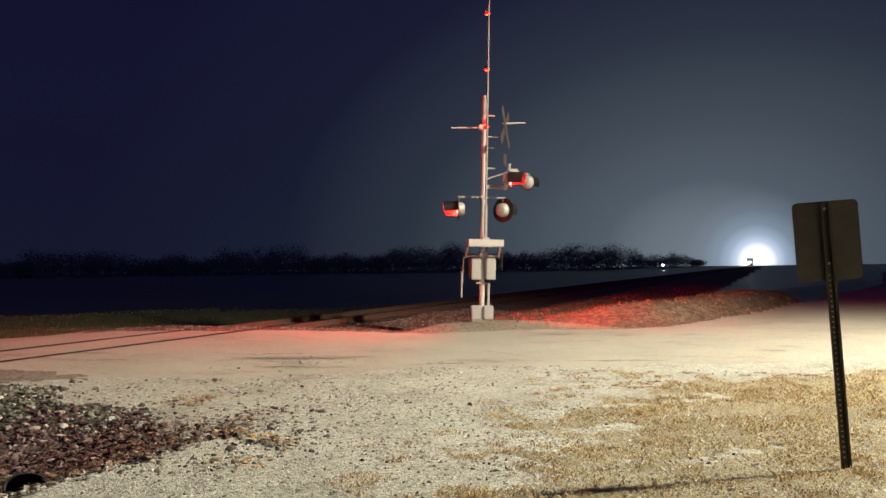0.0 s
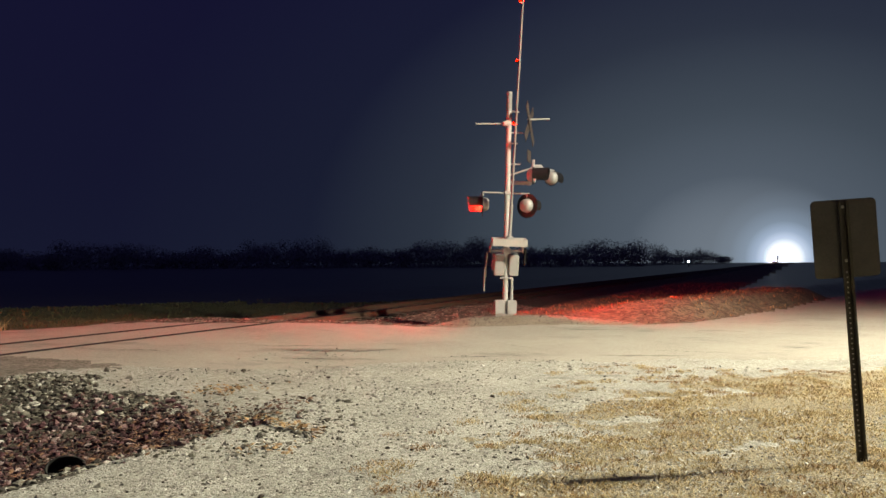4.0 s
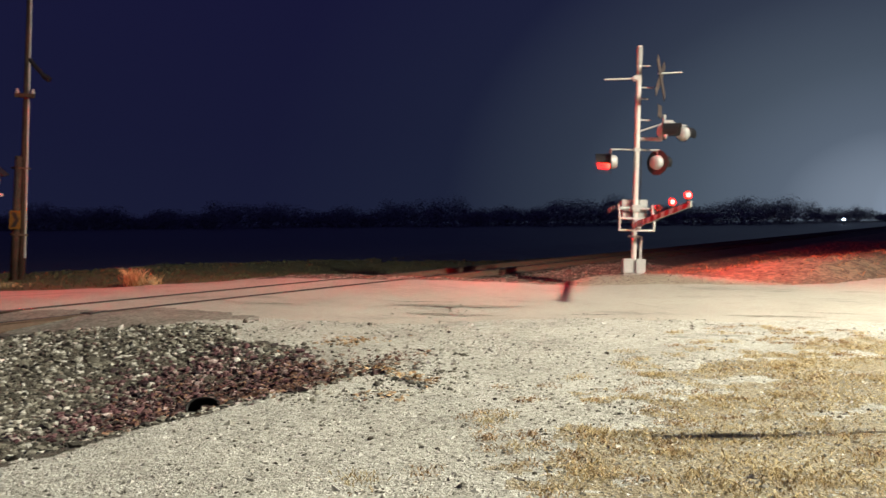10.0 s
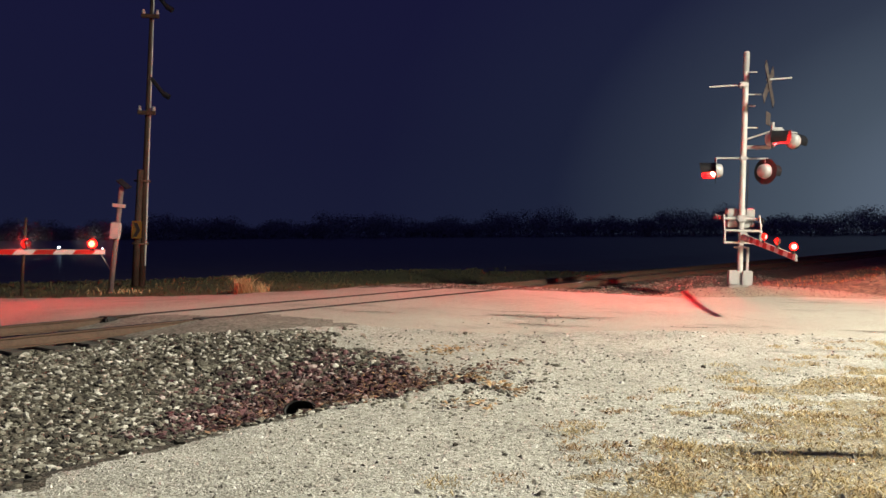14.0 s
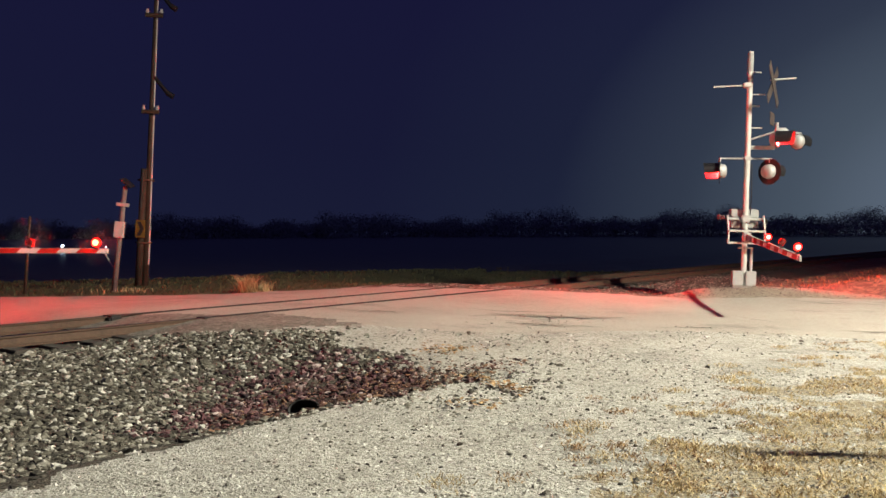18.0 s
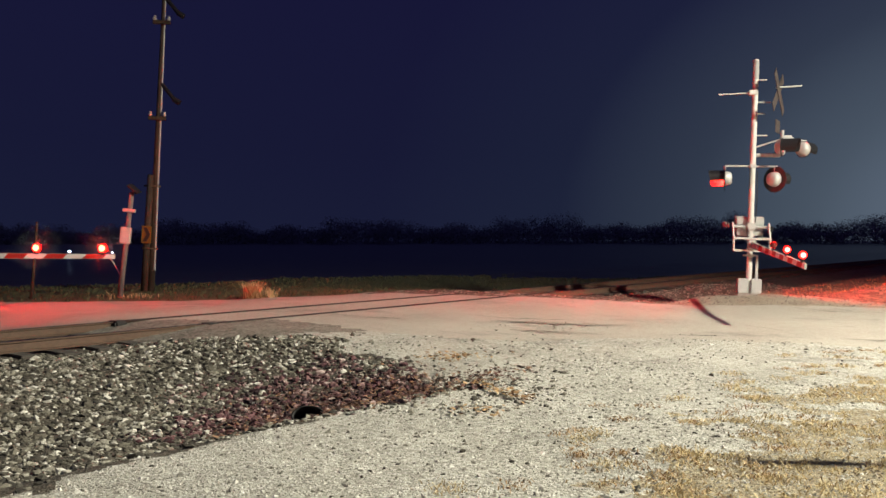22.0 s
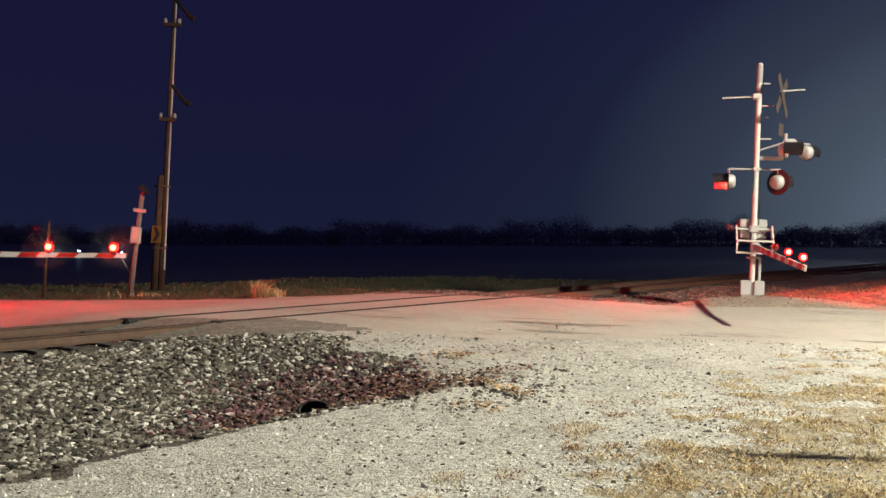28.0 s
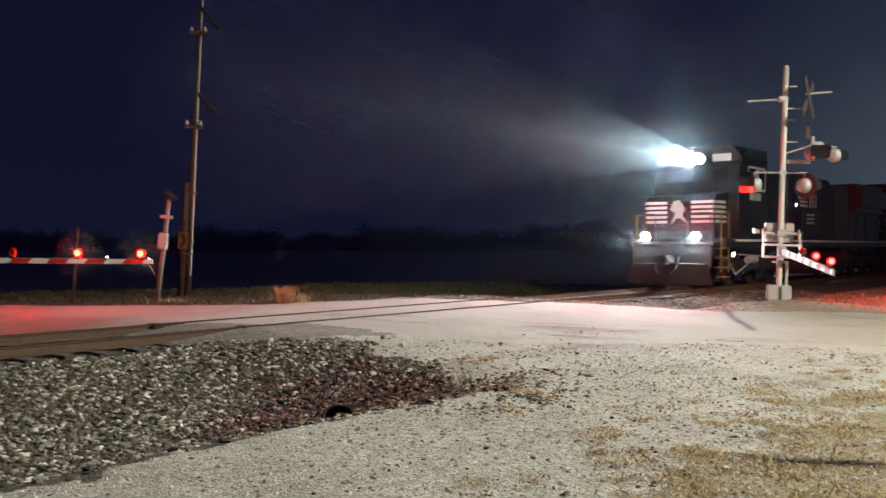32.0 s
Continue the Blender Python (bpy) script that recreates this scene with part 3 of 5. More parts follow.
def build_stones():
    r = np.random.RandomState(5)
    # ballast beside the near rail, thickest in front of the eye
    x, y = spots(30000, -1.0, 9.4, 1.2, 7.6, [3], 31, lambda x, y, s, o, q: (o < 6.72 + 0.12 * rough_noise(x, y, 3.0, 55) + 0.5 * fade(s, 3.8, 5.2)) | (q.uniform(0, 1, len(x)) < 0.06))
    s, o = x * ALONG.x + y * ALONG.y, x * ACROSS.x + y * ACROSS.y + TRACK
    size = np.clip(r.gamma(5.0, 0.0056, len(x)), 0.012, 0.062)
    leafy = np.hypot((s - 6.1) / 1.75, (o - 5.7) / 1.9) + 0.25 * rough_noise(x, y, 2.5, 54) < 0.55 + 0.6 * r.uniform(0, 1, len(x))
    scatter_stones("ballast", x[~leafy], y[~leafy], size[~leafy], STONE, "grey crushed-rock ballast, dusty and mixed in size", 41)
    scatter_stones("ballast", x[leafy], y[leafy], size[leafy], LEAFSTONE, "dark maroon leaf-stained ballast round the culvert", 40)
    x, y = spots(14000, 5.0, 11.5, 3.4, 8.8, [1], 38, lambda x, y, s, o, q: q.uniform(0, 1, len(x)) < np.maximum(0.85 * np.exp(-np.maximum(0, s - 6.9) / 0.8) * (1 - fade(o, 7.0, 8.2)) * (0.45 + 0.7 * rough_noise(x, y, 3.0, 53)), 0.8 * np.exp(-((s - 5.9) / 0.8) ** 2 - ((o - 7.75) / 0.32) ** 2)))
    scatter_stones("ballast", x, y, np.clip(r.gamma(4.0, 0.0052, len(x)), 0.008, 0.05), STONE, "grey ballast stones strewn into the gravel", 48)
    x, y = np.array([-2.02, -1.0, -3.3, 0.9, -4.6, -0.2]), np.array([5.0, 9.3, 10.6, 8.9, 10.9, 12.1])
    scatter_stones("clods", x, y, np.array([0.036, 0.03, 0.035, 0.03, 0.05, 0.03]), SOIL, "a few dark clods on the pale gravel", 49, 0.25)
    x, y = spots(9000, 15.0, 30.0, -2.6, 5.0, [3], 32)
    scatter_stones("ballast", x, y, r.uniform(0.018, 0.045, len(x)), FARSTONE, "grey crushed-rock ballast, dusty and mixed in size", 42)
    x, y = spots(5000, -6.0, 8.0, -2.8, 1.3, [3], 33, lambda x, y, s, o, q: np.abs(np.abs(o) - 0.75) > 0.12)
    scatter_stones("ballast", x, y, r.uniform(0.016, 0.036, len(x)), STONE, "grey crushed-rock ballast, dusty and mixed in size", 43)
    x, y = spots(2200, 20.3, 34.0, 3.0, 12.0, [5], 34)
    scatter_stones("bank_stones", x, y, r.uniform(0.014, 0.038, len(x)), BANKSTONE, "loose dark stones on the gravel bank", 44)
    x, y = spots(1500, 15.5, 21.0, 3.6, 9.5, [6], 39)
    scatter_stones("mound_stones", x, y, r.uniform(0.01, 0.026, len(x)), FARSTONE, "loose stones on the dirt mound", 50)
    # the lot: fine pebbles close by, coarser ones in drifts
    x, y = spots(52000, 0.5, 9.0, 6.5, 12.8, [1, 4], 35, lambda x, y, s, o, q: np.hypot(x, y) > 2.0)
    scatter_stones("pebbles", x, y, r.gamma(1.7, 0.0034, len(x)) + 0.0025, PEBBLE, "loose pale limestone pebbles on the lot", 45, 0.5)
    x, y = spots(16000, 6.0, 13.0, 3.0, 11.0, [1], 36, lambda x, y, s, o, q: rough_noise(x, y, 1.2, 51) > q.uniform(-0.2, 0.9, len(x)))
    scatter_stones("pebbles", x, y, r.gamma(1.7, 0.0052, len(x)) + 0.004, PEBBLE, "loose pale limestone pebbles on the lot", 46, 0.45)
    x, y = spots(6500, 1.5, 12.5, 4.0, 11.5, [1, 2], 37, lambda x, y, s, o, q: rough_noise(x, y, 1.4, 52) + 0.9 * np.exp(-(((s - 7.6) / 1.8) ** 2 + ((o - 7.6) / 1.6) ** 2)) > q.uniform(-0.4, 1.3, len(x)))
    scatter_stones("dark_pebbles", x, y, r.uniform(0.005, 0.021, len(x)), STONE, "dark stones strewn over the pale gravel", 47)


def blades(name, x, y, tall, lean, material, label, seed, width=0.006):
    r = np.random.RandomState(seed)
    n = len(x)
    z = height_at(x, y)
    a, h = r.uniform(0, 2 * math.pi, n), r.uniform(0.45, 1.0, n) * tall
    b = r.uniform(0, 2 * math.pi, n)
    l = r.uniform(0.2, 1.0, n) * lean * h
    w = width * r.uniform(0.6, 1.4, n)
    root = np.c_[x, y, z - 0.005]
    side = np.c_[np.cos(a) * w, np.sin(a) * w, 0 * a]
    mid = root + np.c_[np.cos(b) * l * 0.35, np.sin(b) * l * 0.35, h * 0.6]
    tip = root + np.c_[np.cos(b) * l, np.sin(b) * l, h * np.where(lean > 1.2, 0.32, 1.0)]
    v = np.stack([root - side, root + side, mid + side * 0.7, mid - side * 0.7, tip], 1).reshape(-1, 3)
    k = (np.arange(n) * 5)[:, None]
    f = np.concatenate([k + [0, 1, 2], k + [0, 2, 3], k + [3, 2, 4]], 0)
    return tagged(scatter_mesh(name, v, f, material), label, "grass", kind="stuff")


def build_grass():
    clump = lambda x, y, s, o, q: rough_noise(x, y, 3.2, 61) + 0.5 * rough_noise(x, y, 9.0, 62) > q.uniform(-0.7, 1.0, len(x))
    x, y = spots(110000, 1.5, 13.0, 9.0, 15.5, [4], 71, clump)
    blades("dry_grass", x, y, 0.055, 2.6, BLADE, "short straw-coloured winter grass on the verge", 81, 0.004)
    x, y = spots(22000, 12.0, 34.0, 10.0, 26.0, [4], 72, clump)
    blades("dry_grass", x, y, 0.09, 2.4, BLADE, "short straw-coloured winter grass on the verge", 82, 0.009)
    x, y = spots(9000, 22.0, 60.0, 4.5, 14.0, [5], 73, clump)
    blades("dry_grass", x, y, 0.16, 1.4, TUFT, "dull straw-coloured winter grass on the bank", 83, 0.012)
    x, y = spots(60000, -4.0, 60.0, -30.0, -2.8, [8], 74)
    blades("field_grass", x, y, 0.14, 1.3, GREEN, "low rough green grass beside the road", 84, 0.014)
    # brown tufts strewn over the gravel's edge
    r = np.random.RandomState(17)
    tx, ty = spots(420, 2.0, 13.0, 8.2, 13.5, [1, 4], 77, lambda x, y, s, o, q: (q.uniform(0, 1, len(x)) < fade(o, 8.2, 10.2)) & (rough_noise(x, y, 1.6, 64) > -0.1))
    n = 46
    gx, gy = (tx[:, None] + r.normal(0, 0.06, (len(tx), n))).ravel(), (ty[:, None] + r.normal(0, 0.06, (len(ty), n))).ravel()
    blades("brown_tufts", gx, gy, 0.05, 2.6, TUFT, "small matted tufts of brown dead grass", 87, 0.0035)
    # tussocks where the verge meets the gravel
    r = np.random.RandomState(16)
    tx, ty = spots(300, 2.0, 12.0, 8.8, 14.5, [1, 4], 76, lambda x, y, s, o, q: q.uniform(0, 1, len(x)) < 0.5)
    n = 70
    gx, gy = (tx[:, None] + r.normal(0, 0.07, (len(tx), n))).ravel(), (ty[:, None] + r.normal(0, 0.07, (len(ty), n))).ravel()
    blades("dry_tussocks", gx, gy, 0.075, 2.2, BLADE, "small tussocks of dry grass in the verge", 86, 0.0028)
    # leaves caught along the foot of the ballast
    foot = lambda x, y, s, o, q: ((np.abs(o - 6.95 - 0.2 * rough_noise(x, y, 1.5, 63)) < 0.34 * q.uniform(0, 1, len(x)) ** 1.5) & (q.uniform(0, 1, len(x)) < 0.03 + 0.36 * fade(s, 4.2, 5.6))) | ((np.hypot((s - 6.0) / 1.7, (o - 6.0) / 1.5) < q.uniform(0, 1, len(x)) ** 0.7) & (q.uniform(0, 1, len(x)) < 0.55))
    x, y = spots(20000, 1.8, 7.8, 4.0, 8.2, [1, 3], 75, foot)
    leaves("fallen_leaves", x, y)
    # small rust-brown drifts past the end of the ballast
    r = np.random.RandomState(18)
    x = np.r_[r.normal(-4.2, 0.20, 130), r.uniform(-3.1, -2.2, 110), r.normal(-2.45, 0.15, 40)]
    y = np.r_[r.normal(9.3, 0.16, 130), np.zeros(110), r.normal(6.25, 0.12, 40)]
    y[130:240] = 7.55 + (x[130:240] + 3.1) * -0.75 + r.normal(0, 0.07, 110)
    leaves("rusty_leaves", x, y, TUFT, "small rust-brown leaf drifts on the pale gravel")
    # one tall dry tuft at the road's far edge, a few small ones about it
    r = np.random.RandomState(15)
    for cx, cy, n, tall, wide in ((-13.1, 16.45, 300, 0.50, 0.11), (-12.7, 16.6, 70, 0.34, 0.10), (-16.5, 15.7, 70, 0.16, 0.5)):
        blades("grass_tuft", cx + r.normal(0, wide, n), cy + r.normal(0, wide * 0.6, n), tall, 1.15, BLADE, "tall tuft of dry grass at the road edge", 85, 0.009)


def leaves(name, x, y, material=LEAF, label="brown fallen leaves at the foot of the ballast"):
    r = np.random.RandomState(9)
    n = len(x)
    z = height_at(x, y) + r.uniform(0.015, 0.06, n)
    c = np.c_[x, y, z]
    a, s = r.uniform(0, 6.28, n), r.uniform(0.014, 0.04, n)
    e1 = np.c_[np.cos(a), np.sin(a), r.uniform(-0.5, 0.5, n)] * s[:, None]
    e2 = np.c_[-np.sin(a), np.cos(a), r.uniform(-0.5, 0.5, n)] * s[:, None] * 0.6
    v = np.stack([c - e1, c - e2, c + e1, c + e2, c + [[0, 0, 0.006]]], 1).reshape(-1, 3)
    k = (np.arange(n) * 5)[:, None]
    f = np.concatenate([k + [0, 1, 4], k + [1, 2, 4], k + [2, 3, 4], k + [3, 0, 4]], 0)
    tagged(scatter_mesh(name, v, f, material), label, "leaves", kind="stuff")


def build_cracks():
    """Flat strips, coloured dark as shadowed cracks, that wander over the road and the hard edge of the lot."""
    r = np.random.RandomState(23)
    for (x0, y0), (x1, y1), wide in (((-2.35, 12.9), (-1.2, 13.15), 0.09), ((-1.7, 15.6), (-0.6, 14.4), 0.06), ((-5.4, 13.7), (-4.2, 14.3), 0.16), ((-4.6, 12.4), (-3.3, 12.8), 0.14), ((-7.4, 12.6), (-5.9, 13.9), 0.05), ((1.2, 14.4), (2.4, 14.2), 0.10), ((-3.1, 14.9), (-2.0, 15.0), 0.03), ((-0.9, 18.2), (1.2, 18.9), 0.16), ((-4.9, 13.2), (-3.4, 13.9), 0.07), ((-5.3, 13.2), (-3.2, 14.1), 0.9), ((-4.6, 12.35), (-3.1, 12.8), 0.5), ((-7.6, 12.2), (-6.4, 12.7), 0.25), ((0.2, 13.6), (1.6, 13.7), 0.35), ((-2.0, 13.05), (-1.35, 13.2), 0.13)):
        n = 26
        t = np.linspace(0, 1, n)
        x = x0 + (x1 - x0) * t + np.cumsum(r.normal(0, 0.012, n))
        y = y0 + (y1 - y0) * t + np.cumsum(r.normal(0, 0.022, n))
        w = wide * r.uniform(0.25, 1.0, n) * np.sin(np.pi * (0.06 + 0.88 * t))
        z = height_at(x, y) + 0.004
        verts = [tuple(p) for p in np.r_[np.c_[x, y - w / 2, z], np.c_[x, y + w / 2, z]]]
        ob = mesh_from("road_crack", verts, [(k, k + 1, n + k + 1, n + k) for k in range(n - 1)], CRACKDARK if wide < 0.2 else STAINED)
        tagged(ob, "dark strip for a shadowed crack wandering over the pale road" if wide < 0.2 else "darker worn patch in the pale road surface", "road crack", kind="structure")


build_stones()
build_grass()
build_cracks()


# ---- the track ----
TRACK_TURN = 90 - 13.35
TRACK_PITCH = -math.degrees(math.atan(GRADE))


def track_pose(s, o, z):
    """x runs along the track, y to its far side, z up from the rail heads."""
    p = plan(s, o, RAIL + z)
    return pose(*p, 0, TRACK_PITCH, TRACK_TURN)


def build_track():
    outline = [(-0.07, 0), (0.07, 0), (0.07, 0.012), (0.012, 0.03), (0.010, 0.115), (0.034, 0.128), (0.036, 0.150), (-0.036, 0.150), (-0.034, 0.128), (-0.010, 0.115), (-0.012, 0.03), (-0.07, 0.012)]
    spin = pose(0, 0, -0.153, 0, 0, -90)
    for o in (0.7525, -0.7525):
        rail = thing("rail", track_pose(0, o, 0), "rusty steel rail with a polished running surface", "rail", "rails of the track")
        length = 680.0
        quick("web", lambda bm: prism(bm, outline, length, Matrix.Translation((length / 2 - 40, 0, 0)) @ spin), RUST, rail)
        crown = [(0.034 * math.sin(radians(a)), 0.034 * math.cos(radians(a)) * 0.03 - 0.0005) for a in range(-75, 76, 15)]
        quick("rail_head", lambda bm: prism(bm, crown, length, Matrix.Translation((length / 2 - 40, 0, 0)) @ pose(0, 0, 0, 0, 0, -90)), RAILTOP, rail, "polished rounded running surface", None, True)
    me = bpy.data.meshes.new("tie")
    bm = bmesh.new()
    box(bm, (0, 0, -0.235), (0.23, 2.6, 0.17), bevel=0.012)
    bm.to_mesh(me)
    bm.free()
    me.materials.append(TIE)
    bed = thing("track_ties", track_pose(0, 0, 0), "dark creosoted wooden ties in the ballast", "railway ties")
    for i in range(-14, 170):
        s = i * 0.53
        if 7.4 < s < 16.8:
            continue
        tie = new("tie", me)
        tie.parent = bed
        tie.matrix_basis = pose(s, 0.05 * math.sin(i * 2.3), 0.012 * math.sin(i * 1.7), 0, 0, 1.2 * math.sin(i * 0.9))
    # flangeway strips through the crossing, and their dark ends
    for o in (0.7525, -0.7525):
        for side in (-1, 1):
            strip = quick("flangeway", lambda bm: box(bm, (4.6, 0, -0.006), (9.2, 0.038, 0.012)), FLANGE, None, m=track_pose(7.6 + 0.5 * o, o + side * 0.060, 0))
            tagged(strip, "dark rubber flangeway strip beside the rail", "flangeway strip", "flangeway strips in the crossing")
        end = quick("flangeway_end", lambda bm: box(bm, (0, 0, -0.03), (0.22, 0.30, 0.12), bevel=0.03), RUBBER, None, m=track_pose(7.5 + 0.5 * o, o, -0.02))
        tagged(end, "worn black rubber end of the crossing panel", "crossing panel", "flangeway strips in the crossing")


build_track()


# ---- crossing signals ----
ARM_LENGTH, ARM_X, ARM_Z, PIVOT = 5.88, 0.28, -0.40, 1.60


def flasher(parent, m, disc=0.30, back=REDLENS, front=LIT, arc=(-120, 120)):
    """A round black target with a hood; its two-faced lens turns within to imitate flashing. It faces +x of its pose m.
    """
    head = quick("flasher", lambda bm: lathe(bm, [(0.0, -0.17), (0.10, -0.165), (0.155, -0.12), (0.175, -0.02), (0.175, 0.02), (0.17, 0.02), (0.165, -0.01)], pose(0, 0, 0, 0, 90, 0)), GALV, parent, "round lamp housing with a grey back", m, True)
    quick("target", lambda bm: lathe(bm, [(0.178, -0.012), (disc, -0.012), (disc, 0.0), (0.178, 0.0), (0.178, -0.012)], pose(0, 0, 0, 0, 90, 0), 36), BLACK, head, "round black background disc")

    def hood(bm):
        n, rows = 18, []
        for k in range(n + 1):
            a = radians(arc[0] + (arc[1] - arc[0]) * k / n)
            y, z = math.sin(a) * 0.19, math.cos(a) * 0.19
            reach = 0.37 * (0.80 + 0.20 * max(0.0, math.cos(a * 0.62)))
            rows.append([bm.verts.new((x, y * f, z * f)) for x, f in ((0.0, 1.0), (reach, 1.0), (reach, 0.965), (0.0, 0.965))])
        for a, b in zip(rows, rows[1:]):
            for q in range(4):
                bm.faces.new((a[q], a[(q + 1) % 4], b[(q + 1) % 4], b[q]))
    quick("hood", hood, BLACK, head, "black sheet-metal hood")
    quick("bezel", lambda bm: lathe(bm, [(0.132, -0.006), (0.174, -0.006), (0.174, 0.006), (0.132, 0.006), (0.132, -0.006)], pose(0, 0, 0, 0, 90, 0), 28), BLACK, head, "black ring round the lens")
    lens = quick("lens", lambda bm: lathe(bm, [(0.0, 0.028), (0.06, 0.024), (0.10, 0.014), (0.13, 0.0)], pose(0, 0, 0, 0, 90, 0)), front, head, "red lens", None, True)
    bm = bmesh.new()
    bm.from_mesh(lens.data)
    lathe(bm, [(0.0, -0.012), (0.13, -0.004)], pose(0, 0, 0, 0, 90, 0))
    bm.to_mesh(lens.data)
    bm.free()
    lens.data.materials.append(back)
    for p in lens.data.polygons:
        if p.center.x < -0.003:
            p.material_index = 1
    return lens


def gate_lamp(parent, x, shine, size, steady=False):
    """A lamp on the arm's upper edge. shine: the side on which its lens glows, when it is not steady."""
    base = quick("gate_lamp", lambda bm: (box(bm, (0, 0, 0.03), (0.09, 0.06, 0.05), bevel=0.01), rod(bm, (0, 0, 0.02), (0, 0, 0.07), 0.02)), BLACK, parent, "small black lamp bracket", pose(x, 0, ARM_Z + 0.035))
    turn = pose(0, 0, 0.135, 90, 0, 0) if shine[1] else pose(0, 0, 0.135, 0, 90, 0)
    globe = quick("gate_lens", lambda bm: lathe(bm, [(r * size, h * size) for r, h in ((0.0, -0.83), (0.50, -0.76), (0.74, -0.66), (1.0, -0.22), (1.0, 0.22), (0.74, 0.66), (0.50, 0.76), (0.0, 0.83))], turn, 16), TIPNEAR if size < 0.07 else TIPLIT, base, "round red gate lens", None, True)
    bm = bmesh.new()
    bm.from_mesh(globe.data)
    # an added ring round the lens, which glows as its halo
    lathe(bm, [(1.0 * size, 0.12 * size), (1.16 * size, 0.10 * size), (1.16 * size, -0.10 * size), (1.0 * size, -0.12 * size)], turn, 16)
    bm.to_mesh(globe.data)
    bm.free()
    globe.data.materials.append(REDLENS)
    globe.data.materials.append(TIPHALO)
    globe.data.materials.append(TIPEDGE)
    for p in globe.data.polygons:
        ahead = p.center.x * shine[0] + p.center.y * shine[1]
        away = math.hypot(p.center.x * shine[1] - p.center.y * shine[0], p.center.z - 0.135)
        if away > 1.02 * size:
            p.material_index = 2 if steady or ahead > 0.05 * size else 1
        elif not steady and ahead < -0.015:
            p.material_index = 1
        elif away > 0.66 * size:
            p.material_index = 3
    return globe


def gate_arm(signal, m, shine, size):
    """The swinging frame about its pivot: the arm along +x in front, the counterweights behind."""
    arm = quick("gate_arm", lambda bm: (box(bm, (ARM_X + 0.45, 0, ARM_Z), (0.95, 0.06, 0.15), bevel=0.01), box(bm, (ARM_X + 0.06, 0, ARM_Z), (0.16, 0.18, 0.22), bevel=0.02)), GALV, signal, "gate arm with a galvanised butt", m)
    x, k = ARM_X + 0.75, 0
    last = ARM_X + ARM_LENGTH
    tall0, tall1 = 0.150 - 0.008 * x, 0.150 - 0.008 * last
    quick("arm_beam", lambda bm: prism(bm, [(x - 0.05, ARM_Z - tall0 / 2), (last + 0.004, ARM_Z - tall1 / 2), (last + 0.004, ARM_Z + tall1 / 2), (x - 0.05, ARM_Z + tall0 / 2)], 0.030), BEAM, arm, "pale hollow beam under the stripes")
    while x < last - 0.01:
        end = min(x + 0.41, last)
        h0 = 0.134 - 0.008 * x

        def stripe(bm, x=x, end=end, h0=h0):
            d = 0.05
            prism(bm, [(x - d * (k > 0), ARM_Z - h0 / 2), (end - d * (end < last), ARM_Z - h0 / 2), (end + d * (end < last), ARM_Z + h0 / 2), (x + d * (k > 0), ARM_Z + h0 / 2)], 0.035)
        quick("stripe", stripe, REDTAPE if k % 2 else WHITE, arm, "red reflective stripe" if k % 2 else "white reflective stripe")
        x, k = end, k + 1
    # the ladder frame that carries the arm
    quick("frame_bar", lambda bm: box(bm, (ARM_X, 0, ARM_Z + 0.14), (0.17, 0.84, 0.045), bevel=0.006), ALU, arm, "pale upper bar of the arm frame")
    quick("frame_bar", lambda bm: box(bm, (ARM_X, 0, ARM_Z - 0.14), (0.17, 0.84, 0.045), bevel=0.006), ALU, arm, "pale lower bar of the arm frame")
    for y in (-0.40, 0.40):
        quick("frame_post", lambda bm: box(bm, (ARM_X, y, ARM_Z), (0.17, 0.04, 0.28), bevel=0.006), ALU, arm)

        def side(bm):
            prism(bm, [(ARM_X - 0.06, ARM_Z + 0.12), (ARM_X + 0.06, ARM_Z + 0.12), (0.10, 0.06), (0.04, 0.10), (-0.06, 0.08), (-0.05, -0.04)], 0.03, pose(0, y, 0))
        quick("side_arm", side, ALU, arm, "pale curved side arm")
    quick("axle", lambda bm: rod(bm, (0, -0.43, 0), (0, 0.43, 0), 0.035, seg=12), GALV, arm, "pivot axle")
    for y in (-0.18, 0.18):
        def weight(bm):
            box(bm, (-0.31, y, 0.13), (0.44, 0.26, 0.20), bevel=0.02)
            box(bm, (-0.33, y, -0.11), (0.52, 0.24, 0.22), bevel=0.02)
            box(bm, (-0.20, y * 1.05, 0.01), (0.20, 0.28, 0.08), bevel=0.02)
        quick("counterweight", weight, GREYBOX, arm, "notched grey counterweight block")
    quick("weight_bar", lambda bm: (box(bm, (-0.36, -0.47, 0.02), (0.62, 0.03, 0.09), bevel=0.006), box(bm, (-0.72, -0.50, 0.02), (0.62, 0.035, 0.12), bevel=0.006)), GALV, arm, "long flat counterweight bar")
    quick("weight_bar", lambda bm: box(bm, (-0.14, 0.46, -0.04), (0.42, 0.05, 0.14), bevel=0.02), GRIME, arm, "short dark counterweight bar")
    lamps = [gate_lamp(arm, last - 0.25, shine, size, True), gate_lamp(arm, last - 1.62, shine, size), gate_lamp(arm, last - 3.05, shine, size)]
    quick("cable", lambda bm: rod(bm, (ARM_X + 0.5, 0.022, ARM_Z + 0.05), (last - 0.3, 0.022, ARM_Z + 0.045), 0.008, seg=6), BLACK, arm, "thin black cable")
    return arm, lamps


